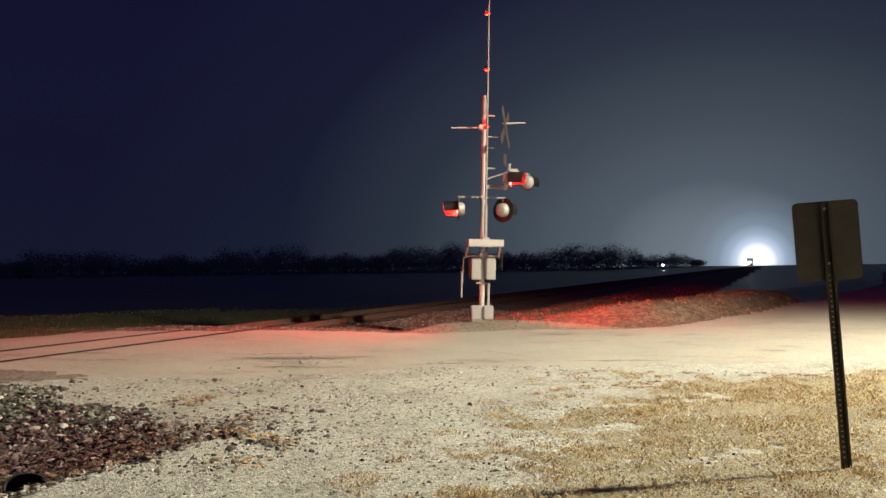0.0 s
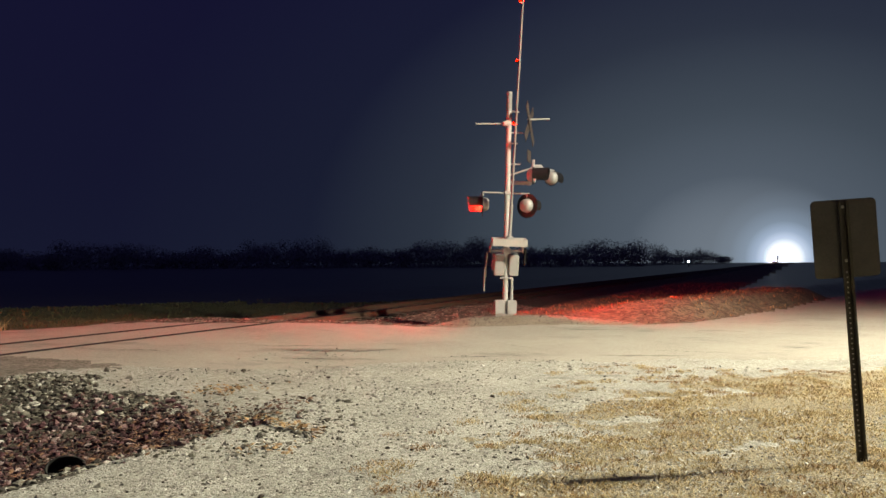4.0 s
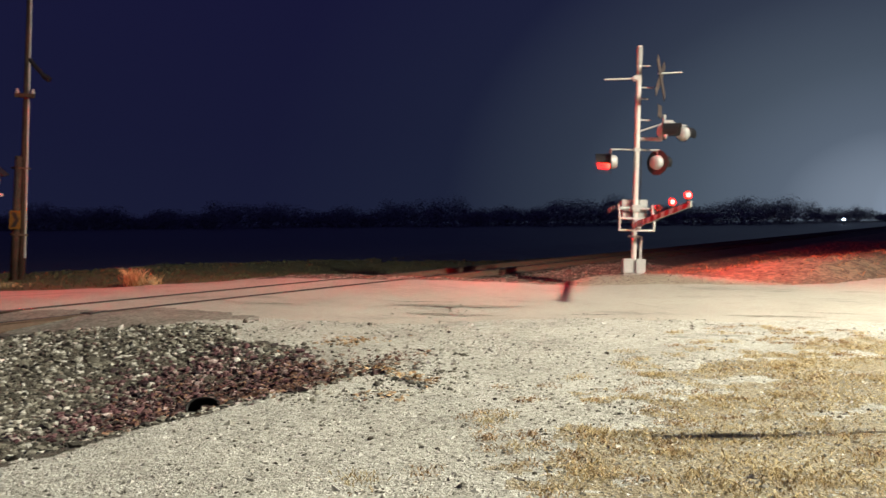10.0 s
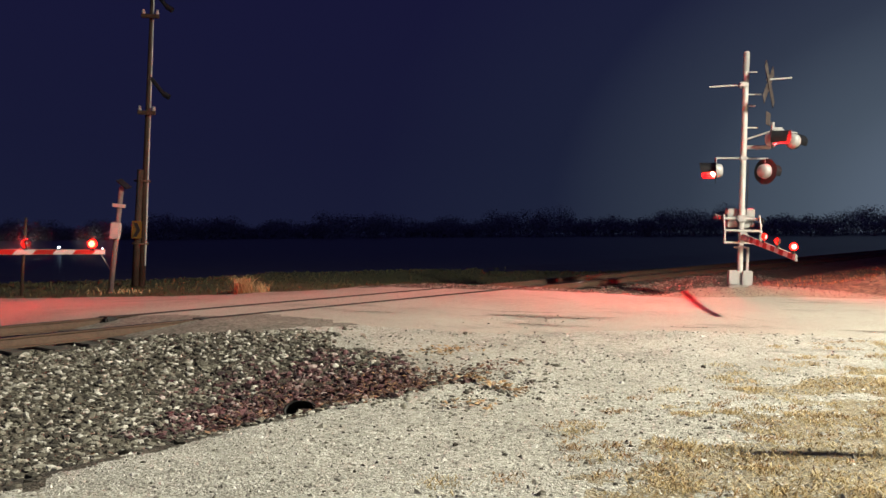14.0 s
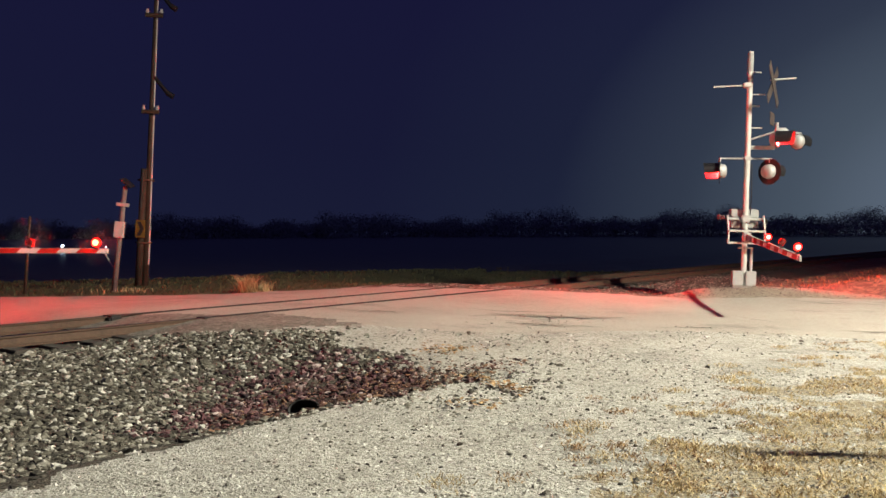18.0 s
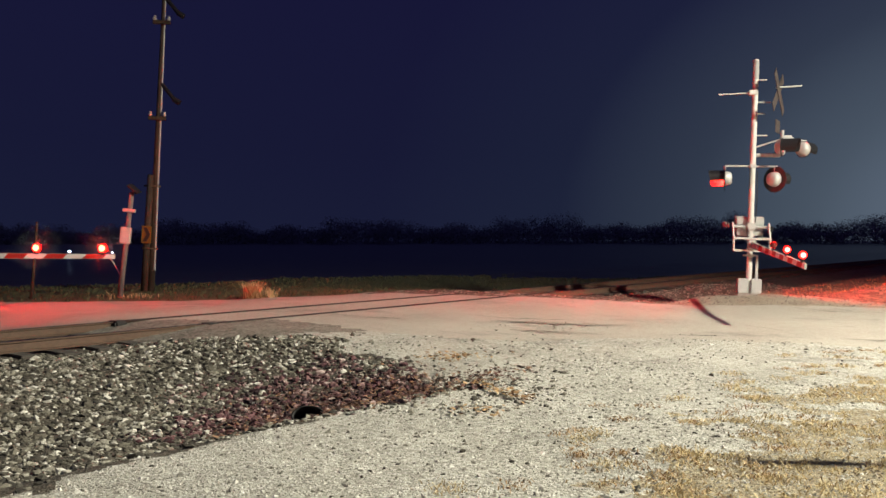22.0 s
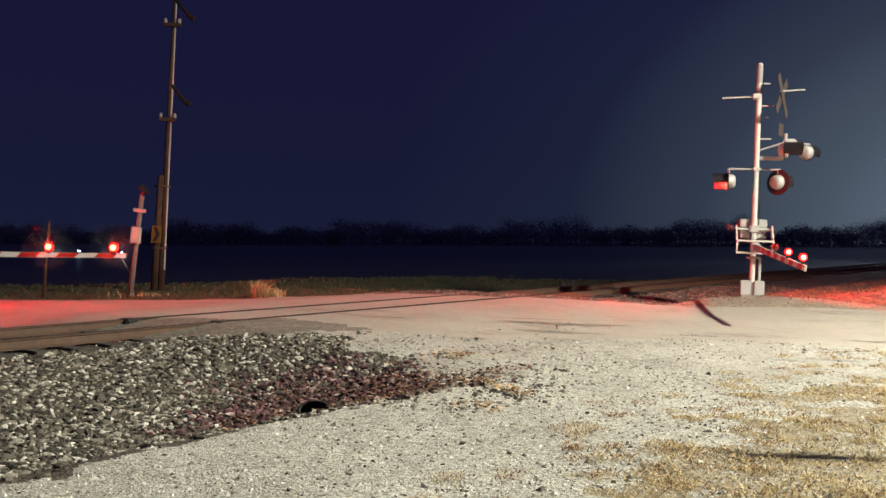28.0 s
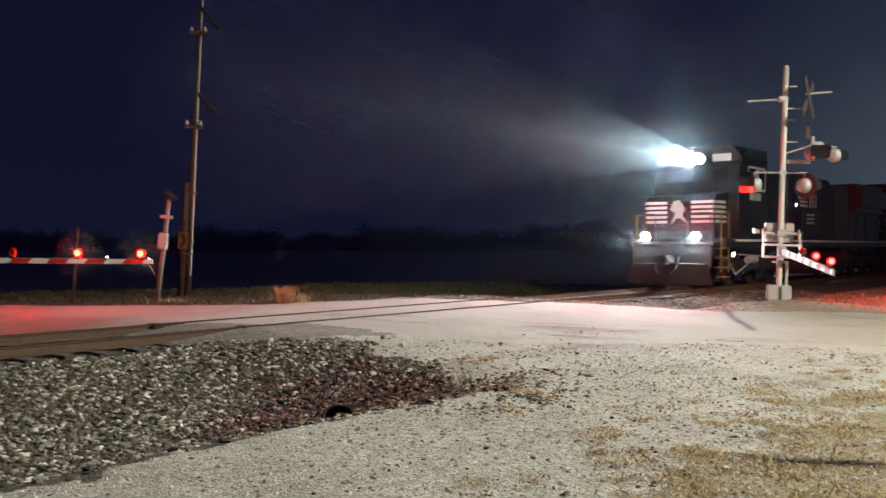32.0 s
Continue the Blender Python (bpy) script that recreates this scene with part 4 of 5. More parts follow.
def crossing_signal(m, face, angles, label, back=REDLENS, front=LIT, tall=5.5):
    """The mast, its gate and lamps. face: the degrees, about z, in which its gate arm points."""
    sig = thing("crossing_signal", m, label, "crossing signal", "signals at the crossing")
    quick("foundation", lambda bm: box(bm, (0, 0, -0.03), (0.46, 0.46, 0.16), bevel=0.03), CONCRETE, sig, "pale concrete footing")
    quick("mast", lambda bm: (rod(bm, (0, 0, 0), (0, 0, tall), 0.066, seg=20), rod(bm, (0, 0, tall), (0, 0, tall + 0.03), 0.070, 0.05, 20)), ALU, sig, "pale aluminium tube mast", None, False)
    quick("mast_sleeve", lambda bm: rod(bm, (0, 0, tall - 0.45), (0, 0, tall - 0.02), 0.0705, seg=20), BEAM, sig, "grey sleeve at the mast top")
    turn = pose(0, 0, 0, 0, 0, face)
    for y in (-0.15, 0.15):
        quick("junction_box", lambda bm: (box(bm, (0.02, y, 0.22), (0.25, 0.24, 0.34), bevel=0.02), box(bm, (0.02, y, 0.05), (0.10, 0.08, 0.14))), GREYBOX, sig, "pale junction box at the foot", turn)
    quick("conduit", lambda bm: rod(bm, (0.0, 0.16, 0.35), (0.0, 0.16, 0.95), 0.035, seg=12), GALV, sig, "grey conduit pipe", turn)
    quick("mast_clamp", lambda bm: (box(bm, (0, 0, 0.93), (0.20, 0.30, 0.05), bevel=0.01)), GALV, sig, "", turn)
    quick("pivot_bracket", lambda bm: box(bm, (-0.02, 0, PIVOT), (0.24, 0.20, 0.18), bevel=0.03), GALV, sig, "grey pivot bracket", turn)
    # lamp pairs on cross arms
    lenses = []
    quick("cross_arm", lambda bm: (rod(bm, (0, -0.62, 3.02), (0, 0.55, 3.02), 0.022, seg=10), rod(bm, (0, -0.62, 3.02), (0, -0.62, 2.92), 0.03, seg=10), rod(bm, (0, 0.50, 3.02), (0, 0.50, 2.92), 0.03, seg=10), box(bm, (0, 0, 3.02), (0.17, 0.17, 0.10), bevel=0.02)), GALV, sig, "lower lamp cross arm", turn)
    # the unseen far hoods wrap further round, to hold light off the road
    lenses.append(flasher(sig, turn @ pose(0.02, -0.62, 2.72, 0, 0, angles[0] - face), 0.30, back, front, (-160, 108) if back is BACKLIT else (-165, 165)))
    # both faces of this near lens glow, added to keep the bank red
    lenses.append(flasher(sig, turn @ pose(0.02, 0.50, 2.72, 0, 0, angles[1] - face), 0.30, front if back is BACKLIT else back, front, (-120, 120) if back is BACKLIT else (-165, 165)))
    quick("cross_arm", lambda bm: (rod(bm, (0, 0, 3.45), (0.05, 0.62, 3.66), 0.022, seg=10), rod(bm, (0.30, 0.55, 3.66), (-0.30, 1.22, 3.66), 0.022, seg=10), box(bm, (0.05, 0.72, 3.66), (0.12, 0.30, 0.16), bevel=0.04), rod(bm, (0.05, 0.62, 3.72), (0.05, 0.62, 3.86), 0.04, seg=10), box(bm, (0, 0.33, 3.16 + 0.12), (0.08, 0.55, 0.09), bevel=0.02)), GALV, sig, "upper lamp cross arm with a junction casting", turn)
    lenses.append(flasher(sig, turn @ pose(0.28, 0.60, 3.44, 0, 0, angles[2] - face), 0.21, HALFLIT if back is BACKLIT else back, SOFTLIT if back is BACKLIT else front, (-120, 120) if back is BACKLIT else (-165, 165)))
    lenses.append(flasher(sig, turn @ pose(-0.25, 1.15, 3.46, 0, 0, angles[3] - face), 0.19, REDLENS, SOFTLIT if back is BACKLIT else front, (-120, 120) if back is BACKLIT else (-165, 165)))
    # crossbuck, seen nearly edge on
    buck = turn @ pose(0, 0.52, 4.75, 0, 0, 68)
    for a in (-48, 48):
        quick("crossbuck_blade", lambda bm: box(bm, (0.012 * (1 if a > 0 else -1), 0, 0), (0.014, 0.23, 1.25), pose(0, 0, 0, a, 0, 0), bevel=0.004), BUCKBACK, sig, "crossbuck blade seen from its bare back", buck)
    quick("track_sign", lambda bm: box(bm, (0, 0, -0.80), (0.014, 0.42, 0.30), bevel=0.004), BUCKBACK, sig, "small number-of-tracks plate", buck)
    for z, w in ((5.04, 0.2), (4.52, 0.3), (4.25, 0.18), (3.74, 0.26)):
        quick("crossbuck_bracket", lambda bm: rod(bm, (0, 0.05, z), (0, 0.05 + w, z), 0.018, seg=8), ALU, sig, "pale bracket rod", turn)
    quick("bell_arm", lambda bm: rod(bm, (0, 0.45, 4.86), (0, 1.02, 4.90), 0.022, seg=8), ALU, sig, "thin horizontal rod beside the crossbuck", turn)
    quick("bell_arm", lambda bm: (rod(bm, (0, -0.82, 4.70), (0, -0.02, 4.74), 0.022, seg=8), box(bm, (0, -0.05, 4.74), (0.18, 0.2, 0.12), bevel=0.02)), ALU, sig, "thin horizontal rod on the mast", turn)
    quick("cable", lambda bm: (rod(bm, (0.05, 0.10, 2.9), (0.0, 0.12, 2.2), 0.012, seg=6), rod(bm, (0.0, 0.12, 2.2), (0.02, 0.10, 1.7), 0.012, seg=6)), BLACK, sig, "black cable down the mast", turn)
    return sig, lenses, turn


NEAR_FACE, FAR_FACE = -75.5, 26.8
near_signal, near_lenses, near_turn = crossing_signal(pose(-1.90, 20.58, 0.68, -0.2, 1.2, 0), NEAR_FACE, (188, 60, -8, 70), "aluminium crossing signal with red flashers and a lowering gate", BACKLIT)
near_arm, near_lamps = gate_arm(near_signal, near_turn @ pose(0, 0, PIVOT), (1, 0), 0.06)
far_signal, far_lenses, far_turn = crossing_signal(pose(-19.02, 9.68, 0.12), FAR_FACE, (20, 26, 33, 36), "aluminium crossing signal across the track with a lowering gate", REDLENS, FARLIT)
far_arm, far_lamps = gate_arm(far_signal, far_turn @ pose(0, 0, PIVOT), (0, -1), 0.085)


# ---- the sign by the lot, seen from its bare back ----
def build_sign():
    sign = thing("road_sign", pose(2.06, 6.62, 0.17), "bare grey back of a road sign on a leaning perforated post", "road sign")
    sign.matrix_basis = pose(2.035, 6.62, 0.17, 2, -4.3, 9)

    def post(bm):
        box(bm, (0, 0, 0.92), (0.044, 0.006, 2.04))
        for x in (-0.022, 0.022):
            box(bm, (x, -0.012, 0.92), (0.006, 0.030, 2.04))
        for x in (-0.030, 0.030):
            box(bm, (x, -0.026, 0.92), (0.018, 0.005, 2.04))
    quick("post", post, POSTMAT, sign, "dark perforated steel channel post")
    for k in range(36):
        quick("punched_hole", lambda bm: rod(bm, (0, -0.0045, 0.08 + 0.0381 * k), (0, -0.0032, 0.08 + 0.0381 * k), 0.007, seg=8), GALV, sign)

    def plate(bm):
        w, h, r = 0.245, 0.292, 0.035
        pts = []
        for cx, cz, a0 in ((w - r, h - r, 0), (-w + r, h - r, 90), (-w + r, -h + r, 180), (w - r, -h + r, 270)):
            pts += [(cx + r * math.cos(radians(a0 + q)), cz + r * math.sin(radians(a0 + q))) for q in (0, 30, 60, 90)]
        prism(bm, pts, 0.004, pose(0.012, 0.008, 1.665))
    quick("sign_plate", plate, SIGNBACK, sign, "bare aluminium plate with rounded corners")
    for z in (1.5, 1.9):
        quick("bolt", lambda bm: rod(bm, (0, -0.012, z), (0, -0.002, z), 0.012, seg=8), GALV, sign, "galvanised sign bolt")


build_sign()


# ---- culvert end at the foot of the ballast ----
def build_culvert():
    p = plan(4.95, 6.45)
    ground = float(height_at(np.array([p.x]), np.array([p.y]))[0])
    ob = thing("culvert_pipe", pose(p.x, p.y, ground + 0.06, 0, 0, 32), "dark end of a steel culvert pipe among the stones", "culvert pipe")
    quick("pipe", lambda bm: lathe(bm, [(0.14, -0.5), (0.14, 0.0), (0.155, 0.0), (0.155, -0.5)], pose(0, 0, 0, 62, 0, 0) @ Matrix.Diagonal((1.0, 0.62, 1.0, 1.0)), 24), GRIME, ob, "dark corrugated pipe wall", None, True)
    # a black cap gives the pipe its inner shade
    quick("dark_cap", lambda bm: lathe(bm, [(0.0, -0.22), (0.139, -0.20)], pose(0, 0, 0, 62, 0, 0) @ Matrix.Diagonal((1.0, 0.62, 1.0, 1.0)), 24), RUBBER, ob, "black cap standing in for the shade inside the pipe")


build_culvert()


# ---- poles beyond the road ----
def build_poles():
    p = Vector((-17.93, 17.85, 0))
    z = float(height_at(np.array([p.x]), np.array([p.y]))[0])
    pole = thing("utility_pole", pose(p.x, p.y, z, 0, 1.6, 27), "tall weathered wooden utility pole with a chevron sign", "utility pole")
    quick("shaft", lambda bm: rod(bm, (0, 0, -0.1), (0, 0, 10.2), 0.105, 0.046, 14), WOOD, pole, "tapered wooden shaft", None, True)
    quick("stub_pole", lambda bm: rod(bm, (-0.16, -0.05, -0.1), (-0.13, -0.05, 3.35), 0.115, 0.095, 14), WOOD, pole, "shorter stub pole strapped alongside", None, True)
    quick("conduit", lambda bm: rod(bm, (-0.14, -0.20, 2.2), (-0.13, -0.19, 3.3), 0.035, seg=10), GRIME, pole, "grey conduit riser")
    # a pale rod added as the lamplit right edge of the shaft
    quick("lit_edge_rod", lambda bm: rod(bm, (0.10, -0.055, 0.6), (0.045, -0.03, 10.1), 0.026, 0.020, 10), GALV, pole, "pale rod standing in for the lit edge of the pole")
    for h in (1.2, 3.0):
        quick("strap", lambda bm: lathe(bm, [(0.235, 0), (0.24, 0), (0.24, 0.05), (0.235, 0.05)], pose(-0.08, -0.02, h) @ Matrix.Diagonal((1.0, 0.7, 1.0, 1.0)), 16), RUST, pole, "rusty steel strap")
    for h, w, y in ((7.75, 0.50, 0.0), (4.98, 0.50, 0.0)):
        quick("crossarm", lambda bm: box(bm, (0, -0.13, h), (w, 0.09, 0.11), bevel=0.01), WOOD, pole, "short crossarm")
        for x in (-0.20, 0.20):
            quick("insulator", lambda bm: lathe(bm, [(0.0, 0.0), (0.04, 0.0), (0.06, 0.05), (0.03, 0.08), (0.045, 0.12), (0.0, 0.14)], pose(x, -0.13, h + 0.055), 12), GALV, pole, "pale insulator")
    for h in (6.05, 8.55):
        quick("brace_arm", lambda bm: (rod(bm, (0, 0, h), (0.45, -0.1, h - 0.50), 0.06, seg=8), rod(bm, (0.45, -0.1, h - 0.50), (0.62, -0.1, h - 0.60), 0.08, seg=8)), BLACK, pole, "dark slanting bracket")
    quick("chevron_plate", lambda bm: box(bm, (-0.12, -0.23, 1.62), (0.28, 0.012, 0.50), bevel=0.004), YELLOW, pole, "yellow chevron plate")

    def chevron(bm):
        prism(bm, [(-0.10, 0.20), (0.01, 0.20), (0.11, 0.0), (0.01, -0.20), (-0.10, -0.20), (0.0, 0.0)], 0.006, pose(-0.12, -0.240, 1.62))
    quick("chevron_mark", chevron, BLACK, pole, "black chevron arrow")

    x, y = -16.75, 15.62
    z = float(height_at(np.array([x]), np.array([y]))[0])
    post = thing("leaning_post", pose(x, y, z, 0, 5.5, 27), "leaning grey steel post with a box and small solar panel", "post")
    quick("shaft", lambda bm: rod(bm, (0, 0, -0.1), (0, 0, 2.75), 0.07, 0.06, 12), OLDSTEEL, post, "grey steel tube", None, True)
    quick("box", lambda bm: box(bm, (0.0, -0.10, 1.62), (0.24, 0.16, 0.42), bevel=0.015), GREYBOX, post, "small pale equipment box")
    quick("bracket", lambda bm: (box(bm, (0, -0.05, 2.27), (0.34, 0.05, 0.09), bevel=0.01)), GALV, post, "short cross bracket")
    quick("brace", lambda bm: rod(bm, (0, 0.03, 0.50), (-0.42, 0.15, 1.0), 0.016, seg=6), GALV, post, "thin slanting brace")
    quick("solar_panel", lambda bm: box(bm, (0.05, -0.02, 2.84), (0.34, 0.26, 0.035), pose(0, 0, 0, 0, 0, 0), bevel=0.006), BLACK, post, "small tilted dark solar panel", pose(0.05, -0.02, 2.84, 18, 34, 0) @ pose(-0.05, 0.02, -2.84))
    quick("panel_arm", lambda bm: rod(bm, (0, 0, 2.62), (0.04, -0.02, 2.82), 0.022, seg=8), GALV, post, "short panel bracket")

    x, y = -18.2, 14.14
    z = float(height_at(np.array([x]), np.array([y]))[0])
    small = thing("marker_post", pose(x, y, z, 0, 3, 27), "thin weathered marker post in the grass", "post")
    quick("shaft", lambda bm: rod(bm, (0, 0, -0.1), (0, 0, 1.95), 0.04, 0.03, 10), WOOD, small, "thin round wooden shaft", None, True)
    x, y = -23.5, 14.5
    z = float(height_at(np.array([x]), np.array([y]))[0])
    tall = thing("marker_post", pose(x, y, z, 0, 1, 27), "wooden post in the dark grass beyond the road", "post")
    quick("shaft", lambda bm: rod(bm, (0, 0, -0.1), (0, 0, 2.7), 0.12, 0.11, 12), WOOD, tall, "round wooden shaft", None, True)


build_poles()


# ---- the far woods and yard lamps ----
def build_woods():
    r = np.random.RandomState(77)
    V, F = [], []

    def stick(a, b, w):
        d = np.subtract(b, a)
        side = np.cross(d, (0.3, 0.2, 1.0))
        side = side / (np.linalg.norm(side) + 1e-6) * w
        up = np.cross(d, side)
        up = up / (np.linalg.norm(up) + 1e-6) * w
        k = len(V)
        V.extend([a + side, a - side * 0.5 + up, a - side * 0.5 - up, b])
        F.extend([(k, k + 1, k + 3), (k + 1, k + 2, k + 3), (k + 2, k, k + 3)])

    for ang in np.arange(-78, 34, 0.75):
        for row in range(2):
            az = radians(ang + r.uniform(-0.25, 0.25))
            dist = r.uniform(250, 300) + 45 * row + (60 if ang > 4 else 0)
            if ang > 4:
                dist += 22 * (ang - 4)
            x, y = dist * math.sin(az), dist * math.cos(az)
            s, beside = plan_of(x, y)
            if beside > -12 or ang > 9.5:
                continue
            z = GRADE * max(-60, min(660, s))
            h = (8.0 + 1.5 * math.sin(ang * 0.55) + 1.3 * math.sin(ang * 1.7 + 1) + r.uniform(-1.8, 1.6)) * (0.72 + 0.28 * fade(ang, -60, -20))
            base = np.array((x, y, z - 0.3))
            stick(base, base + (r.uniform(-0.4, 0.4), 0, h * 0.75), 0.16)
            wide = r.uniform(3.6, 6.4)
            for _ in range(16):
                t = r.uniform(0.2, 0.8)
                a = base + np.array((0, 0, h * t))
                b = a + np.array((r.normal(0, 0.4 * wide), r.normal(0, 0.4 * wide), r.uniform(0.4, 1.2) * (1.2 - t)))
                stick(a, b, 0.05)
            # twigs fill a rounded crown, thinner towards its rim
            n = 1250
            d = r.normal(0, 1, (n, 3))
            d /= np.linalg.norm(d, axis=1)[:, None]
            c = base + (0, 0, h * 0.55) + d * (r.uniform(0, 1, (n, 1)) ** 0.36) * (wide * 0.9, wide * 0.9, h * 0.42)
            k = len(V)
            V.extend((c[:, None] + r.normal(0, 0.11, (n, 3, 3))).reshape(-1, 3))
            F.extend((k + 3 * q, k + 3 * q + 1, k + 3 * q + 2) for q in range(n))
            # the dense heart of the crown
            d = r.normal(0, 1, (170, 3))
            d /= np.linalg.norm(d, axis=1)[:, None]
            c = base + (0, 0, h * 0.50) + d * (r.uniform(0, 1, (170, 1)) ** 0.4) * (wide * 0.8, wide * 0.8, h * 0.34)
            k = len(V)
            V.extend((c[:, None] + r.normal(0, 0.30, (170, 3, 3))).reshape(-1, 3))
            F.extend((k + 3 * q, k + 3 * q + 1, k + 3 * q + 2) for q in range(170))
            # brush at the foot
            c = base + np.c_[r.normal(0, 2.5, 160), r.normal(0, 1.5, 160), r.uniform(0.1, 3.6, 160)]
            k = len(V)
            V.extend((c[:, None] + r.normal(0, 0.30, (160, 3, 3))).reshape(-1, 3))
            F.extend((k + 3 * q, k + 3 * q + 1, k + 3 * q + 2) for q in range(160))
    tagged(scatter_mesh("far_woods", np.array(V), np.array(F), BARK), "dark line of bare winter trees beyond the field", "woods", kind="stuff")


build_woods()


def yard_lamp(ang, dist, up, size=1.0):
    x, y = dist * math.sin(radians(ang)), dist * math.cos(radians(ang))
    z = GRADE * plan_of(x, y)[0]
    k = size * dist / 230
    ob = thing("yard_lamp", pose(x, y, z), "small bluish yard lamp on a far pole", "yard lamp", "far yard lamps")
    quick("pole", lambda bm: rod(bm, (0, 0, 0), (0, 0, up), 0.12 * k, 0.08 * k, 8), WOOD, ob)
    quick("lamp_head", lambda bm: lathe(bm, [(0.0, 0.3 * k), (0.3 * k, 0.15 * k), (0.35 * k, 0.0), (0.2 * k, -0.12 * k), (0.0, -0.15 * k)], pose(0, 0, up), 12), HOUSELIGHT, ob, "glowing lamp head")


yard_lamp(6.76, 230, 1.3)
yard_lamp(-50.06, 75, 0.52)
yard_lamp(-47.55, 75, 0.40, 0.6)


# ---- the train ----
def locomotive(name, m, label):
    """Nose towards +y, wheels on z = 0."""
    t = thing(name, m, label, "locomotive", "locomotives of the train")
    quick("frame", lambda bm: (box(bm, (0, -10.6, 1.42), (3.0, 20.6, 0.30), bevel=0.03), box(bm, (0, -10.6, 1.16), (1.2, 19.5, 0.3))), LOCO, t, "black underframe with a walkway")
    for x in (-1.51, 1.51):
        quick("sill_stripe", lambda bm: box(bm, (x, -10.8, 1.50), (0.012, 19.6, 0.07)), LOCOWHITE, t, "white reflective sill stripe")
    quick("long_hood", lambda bm: (box(bm, (0, -12.2, 2.75), (1.85, 14.6, 2.36), bevel=0.10), box(bm, (0, -16.8, 3.45), (2.9, 4.6, 1.25), bevel=0.25), box(bm, (0, -9.0, 4.05), (1.4, 3.0, 0.35), bevel=0.08), box(bm, (0, -12.5, 4.02), (1.1, 1.6, 0.3), bevel=0.08)), LOCO, t, "long black engine hood with radiator wings")
    for k in range(11):
        for x in (-0.93, 0.93):
            quick("hood_door", lambda bm: box(bm, (x, -6.0 - k * 1.15, 2.65), (0.03, 0.98, 1.7), bevel=0.01), LOCO, t)

    def cab(bm):
        prism(bm, [(-3.6, 1.55), (-1.35, 1.55), (-1.20, 2.9), (-1.42, 3.95), (-1.75, 4.45), (-3.6, 4.55)], 3.0, pose(0, 0, 0, 0, 0, 90))
    quick("cab", cab, LOCO, t, "black wide cab")

    def cab_roof(bm):
        prism(bm, [(-1.5, 4.18), (-1.15, 4.62), (1.15, 4.62), (1.5, 4.18), (1.5, 4.10), (-1.5, 4.10)], 2.2, pose(0, -2.6, 0))
    quick("cab_roof", cab_roof, LOCO, t, "black chamfered cab roof")

    def nose(bm):
        prism(bm, [(-1.40, 1.55), (-0.15, 1.55), (-0.08, 1.8), (-0.10, 2.75), (-0.30, 2.95), (-1.40, 3.10)], 2.35, pose(0, 0, 0, 0, 0, 90))
    quick("nose", nose, LOCO, t, "black sloped wide nose")
    for i in range(5):
        z = 2.72 - i * 0.155
        for x0, x1 in ((-1.15, -0.42), (0.42, 1.15)):
            quick("nose_stripe", lambda bm: box(bm, ((x0 + x1) / 2, -0.075, z), (x1 - x0, 0.02, 0.085)), LOCOWHITE, t, "white livery stripe")
        for x in (-1.178, 1.178):
            quick("nose_stripe", lambda bm: box(bm, (x, -0.50 - 0.02 * i, z), (0.014, 0.85, 0.085)), LOCOWHITE, t, "white livery stripe")

    def crest(bm):
        prism(bm, [(-0.30, -0.36), (-0.12, -0.05), (-0.22, 0.12), (-0.02, 0.42), (0.18, 0.36), (0.30, 0.12), (0.12, 0.0), (0.26, -0.36), (0.10, -0.16), (-0.08, -0.18)], 0.02, pose(0, -0.07, 2.38))
    quick("nose_emblem", crest, GREYBOX, t, "pale emblem shape on the nose")
    for x in (-0.62, 0.62):
        quick("windshield", lambda bm: box(bm, (x, -1.335, 3.50), (0.95, 0.03, 0.62), pose(0, 0, 0, 0, 0, 0), bevel=0.01), CABGLASS, t, "dark windshield pane", pose(0, -0.02, 0, 0, 0, 0))
    for x in (-0.62, 0.62):
        quick("window_frame", lambda bm: box(bm, (x, -1.33, 3.50), (1.06, 0.02, 0.72), bevel=0.01), GRIME, t, "dark windshield frame")
    for x in (-1.505, 1.505):
        quick("side_window", lambda bm: box(bm, (x, -2.35, 3.55), (0.02, 0.62, 0.66), bevel=0.005), CABGLASS, t, "dark cab side window")
        quick("side_window", lambda bm: box(bm, (x, -3.10, 3.55), (0.02, 0.55, 0.66), bevel=0.005), CABGLASS, t, "dark cab side window")
        quick("window_trim", lambda bm: box(bm, (x * 0.999, -2.72, 3.55), (0.012, 1.45, 0.80), bevel=0.004), LOCOWHITE, t, "pale window surround")
        for q in range(4):
            quick("number_bar", lambda bm: box(bm, (x, -2.95 + 0.24 * q, 2.95), (0.015, 0.15, 0.24)), LOCOWHITE, t, "plain white bar under the window")
        quick("hood_emblem", lambda bm: ([box(bm, (x * 0.632, -8.6 - 0.1 * q, 3.35 - 0.15 * q), (0.012, 0.85, 0.09)) for q in range(4)], [box(bm, (x * 0.632, -9.6 - 0.32 * q, 3.12), (0.012, 0.16, 0.55)) for q in range(3)], [box(bm, (x * 0.632, -9.6, 2.55 - 0.16 * q), (0.012, 0.9, 0.08)) for q in range(3)]), LOCOWHITE, t, "white emblem shapes on the hood side")
        for q in range(4):
            quick("cab_step", lambda bm: box(bm, (x * 0.93, -0.25, 0.35 + 0.3 * q), (0.30, 0.5, 0.04)), HANDRAIL, t, "steel cab step")
        quick("handrail", lambda bm: ([rod(bm, (x * 0.99, -4.0 - 1.6 * q, 1.55), (x * 0.99, -4.0 - 1.6 * q, 2.55), 0.018, seg=6) for q in range(11)], rod(bm, (x * 0.99, -4.0, 2.55), (x * 0.99, -20.6, 2.55), 0.018, seg=6)), LOCO, t, "black walkway handrail")
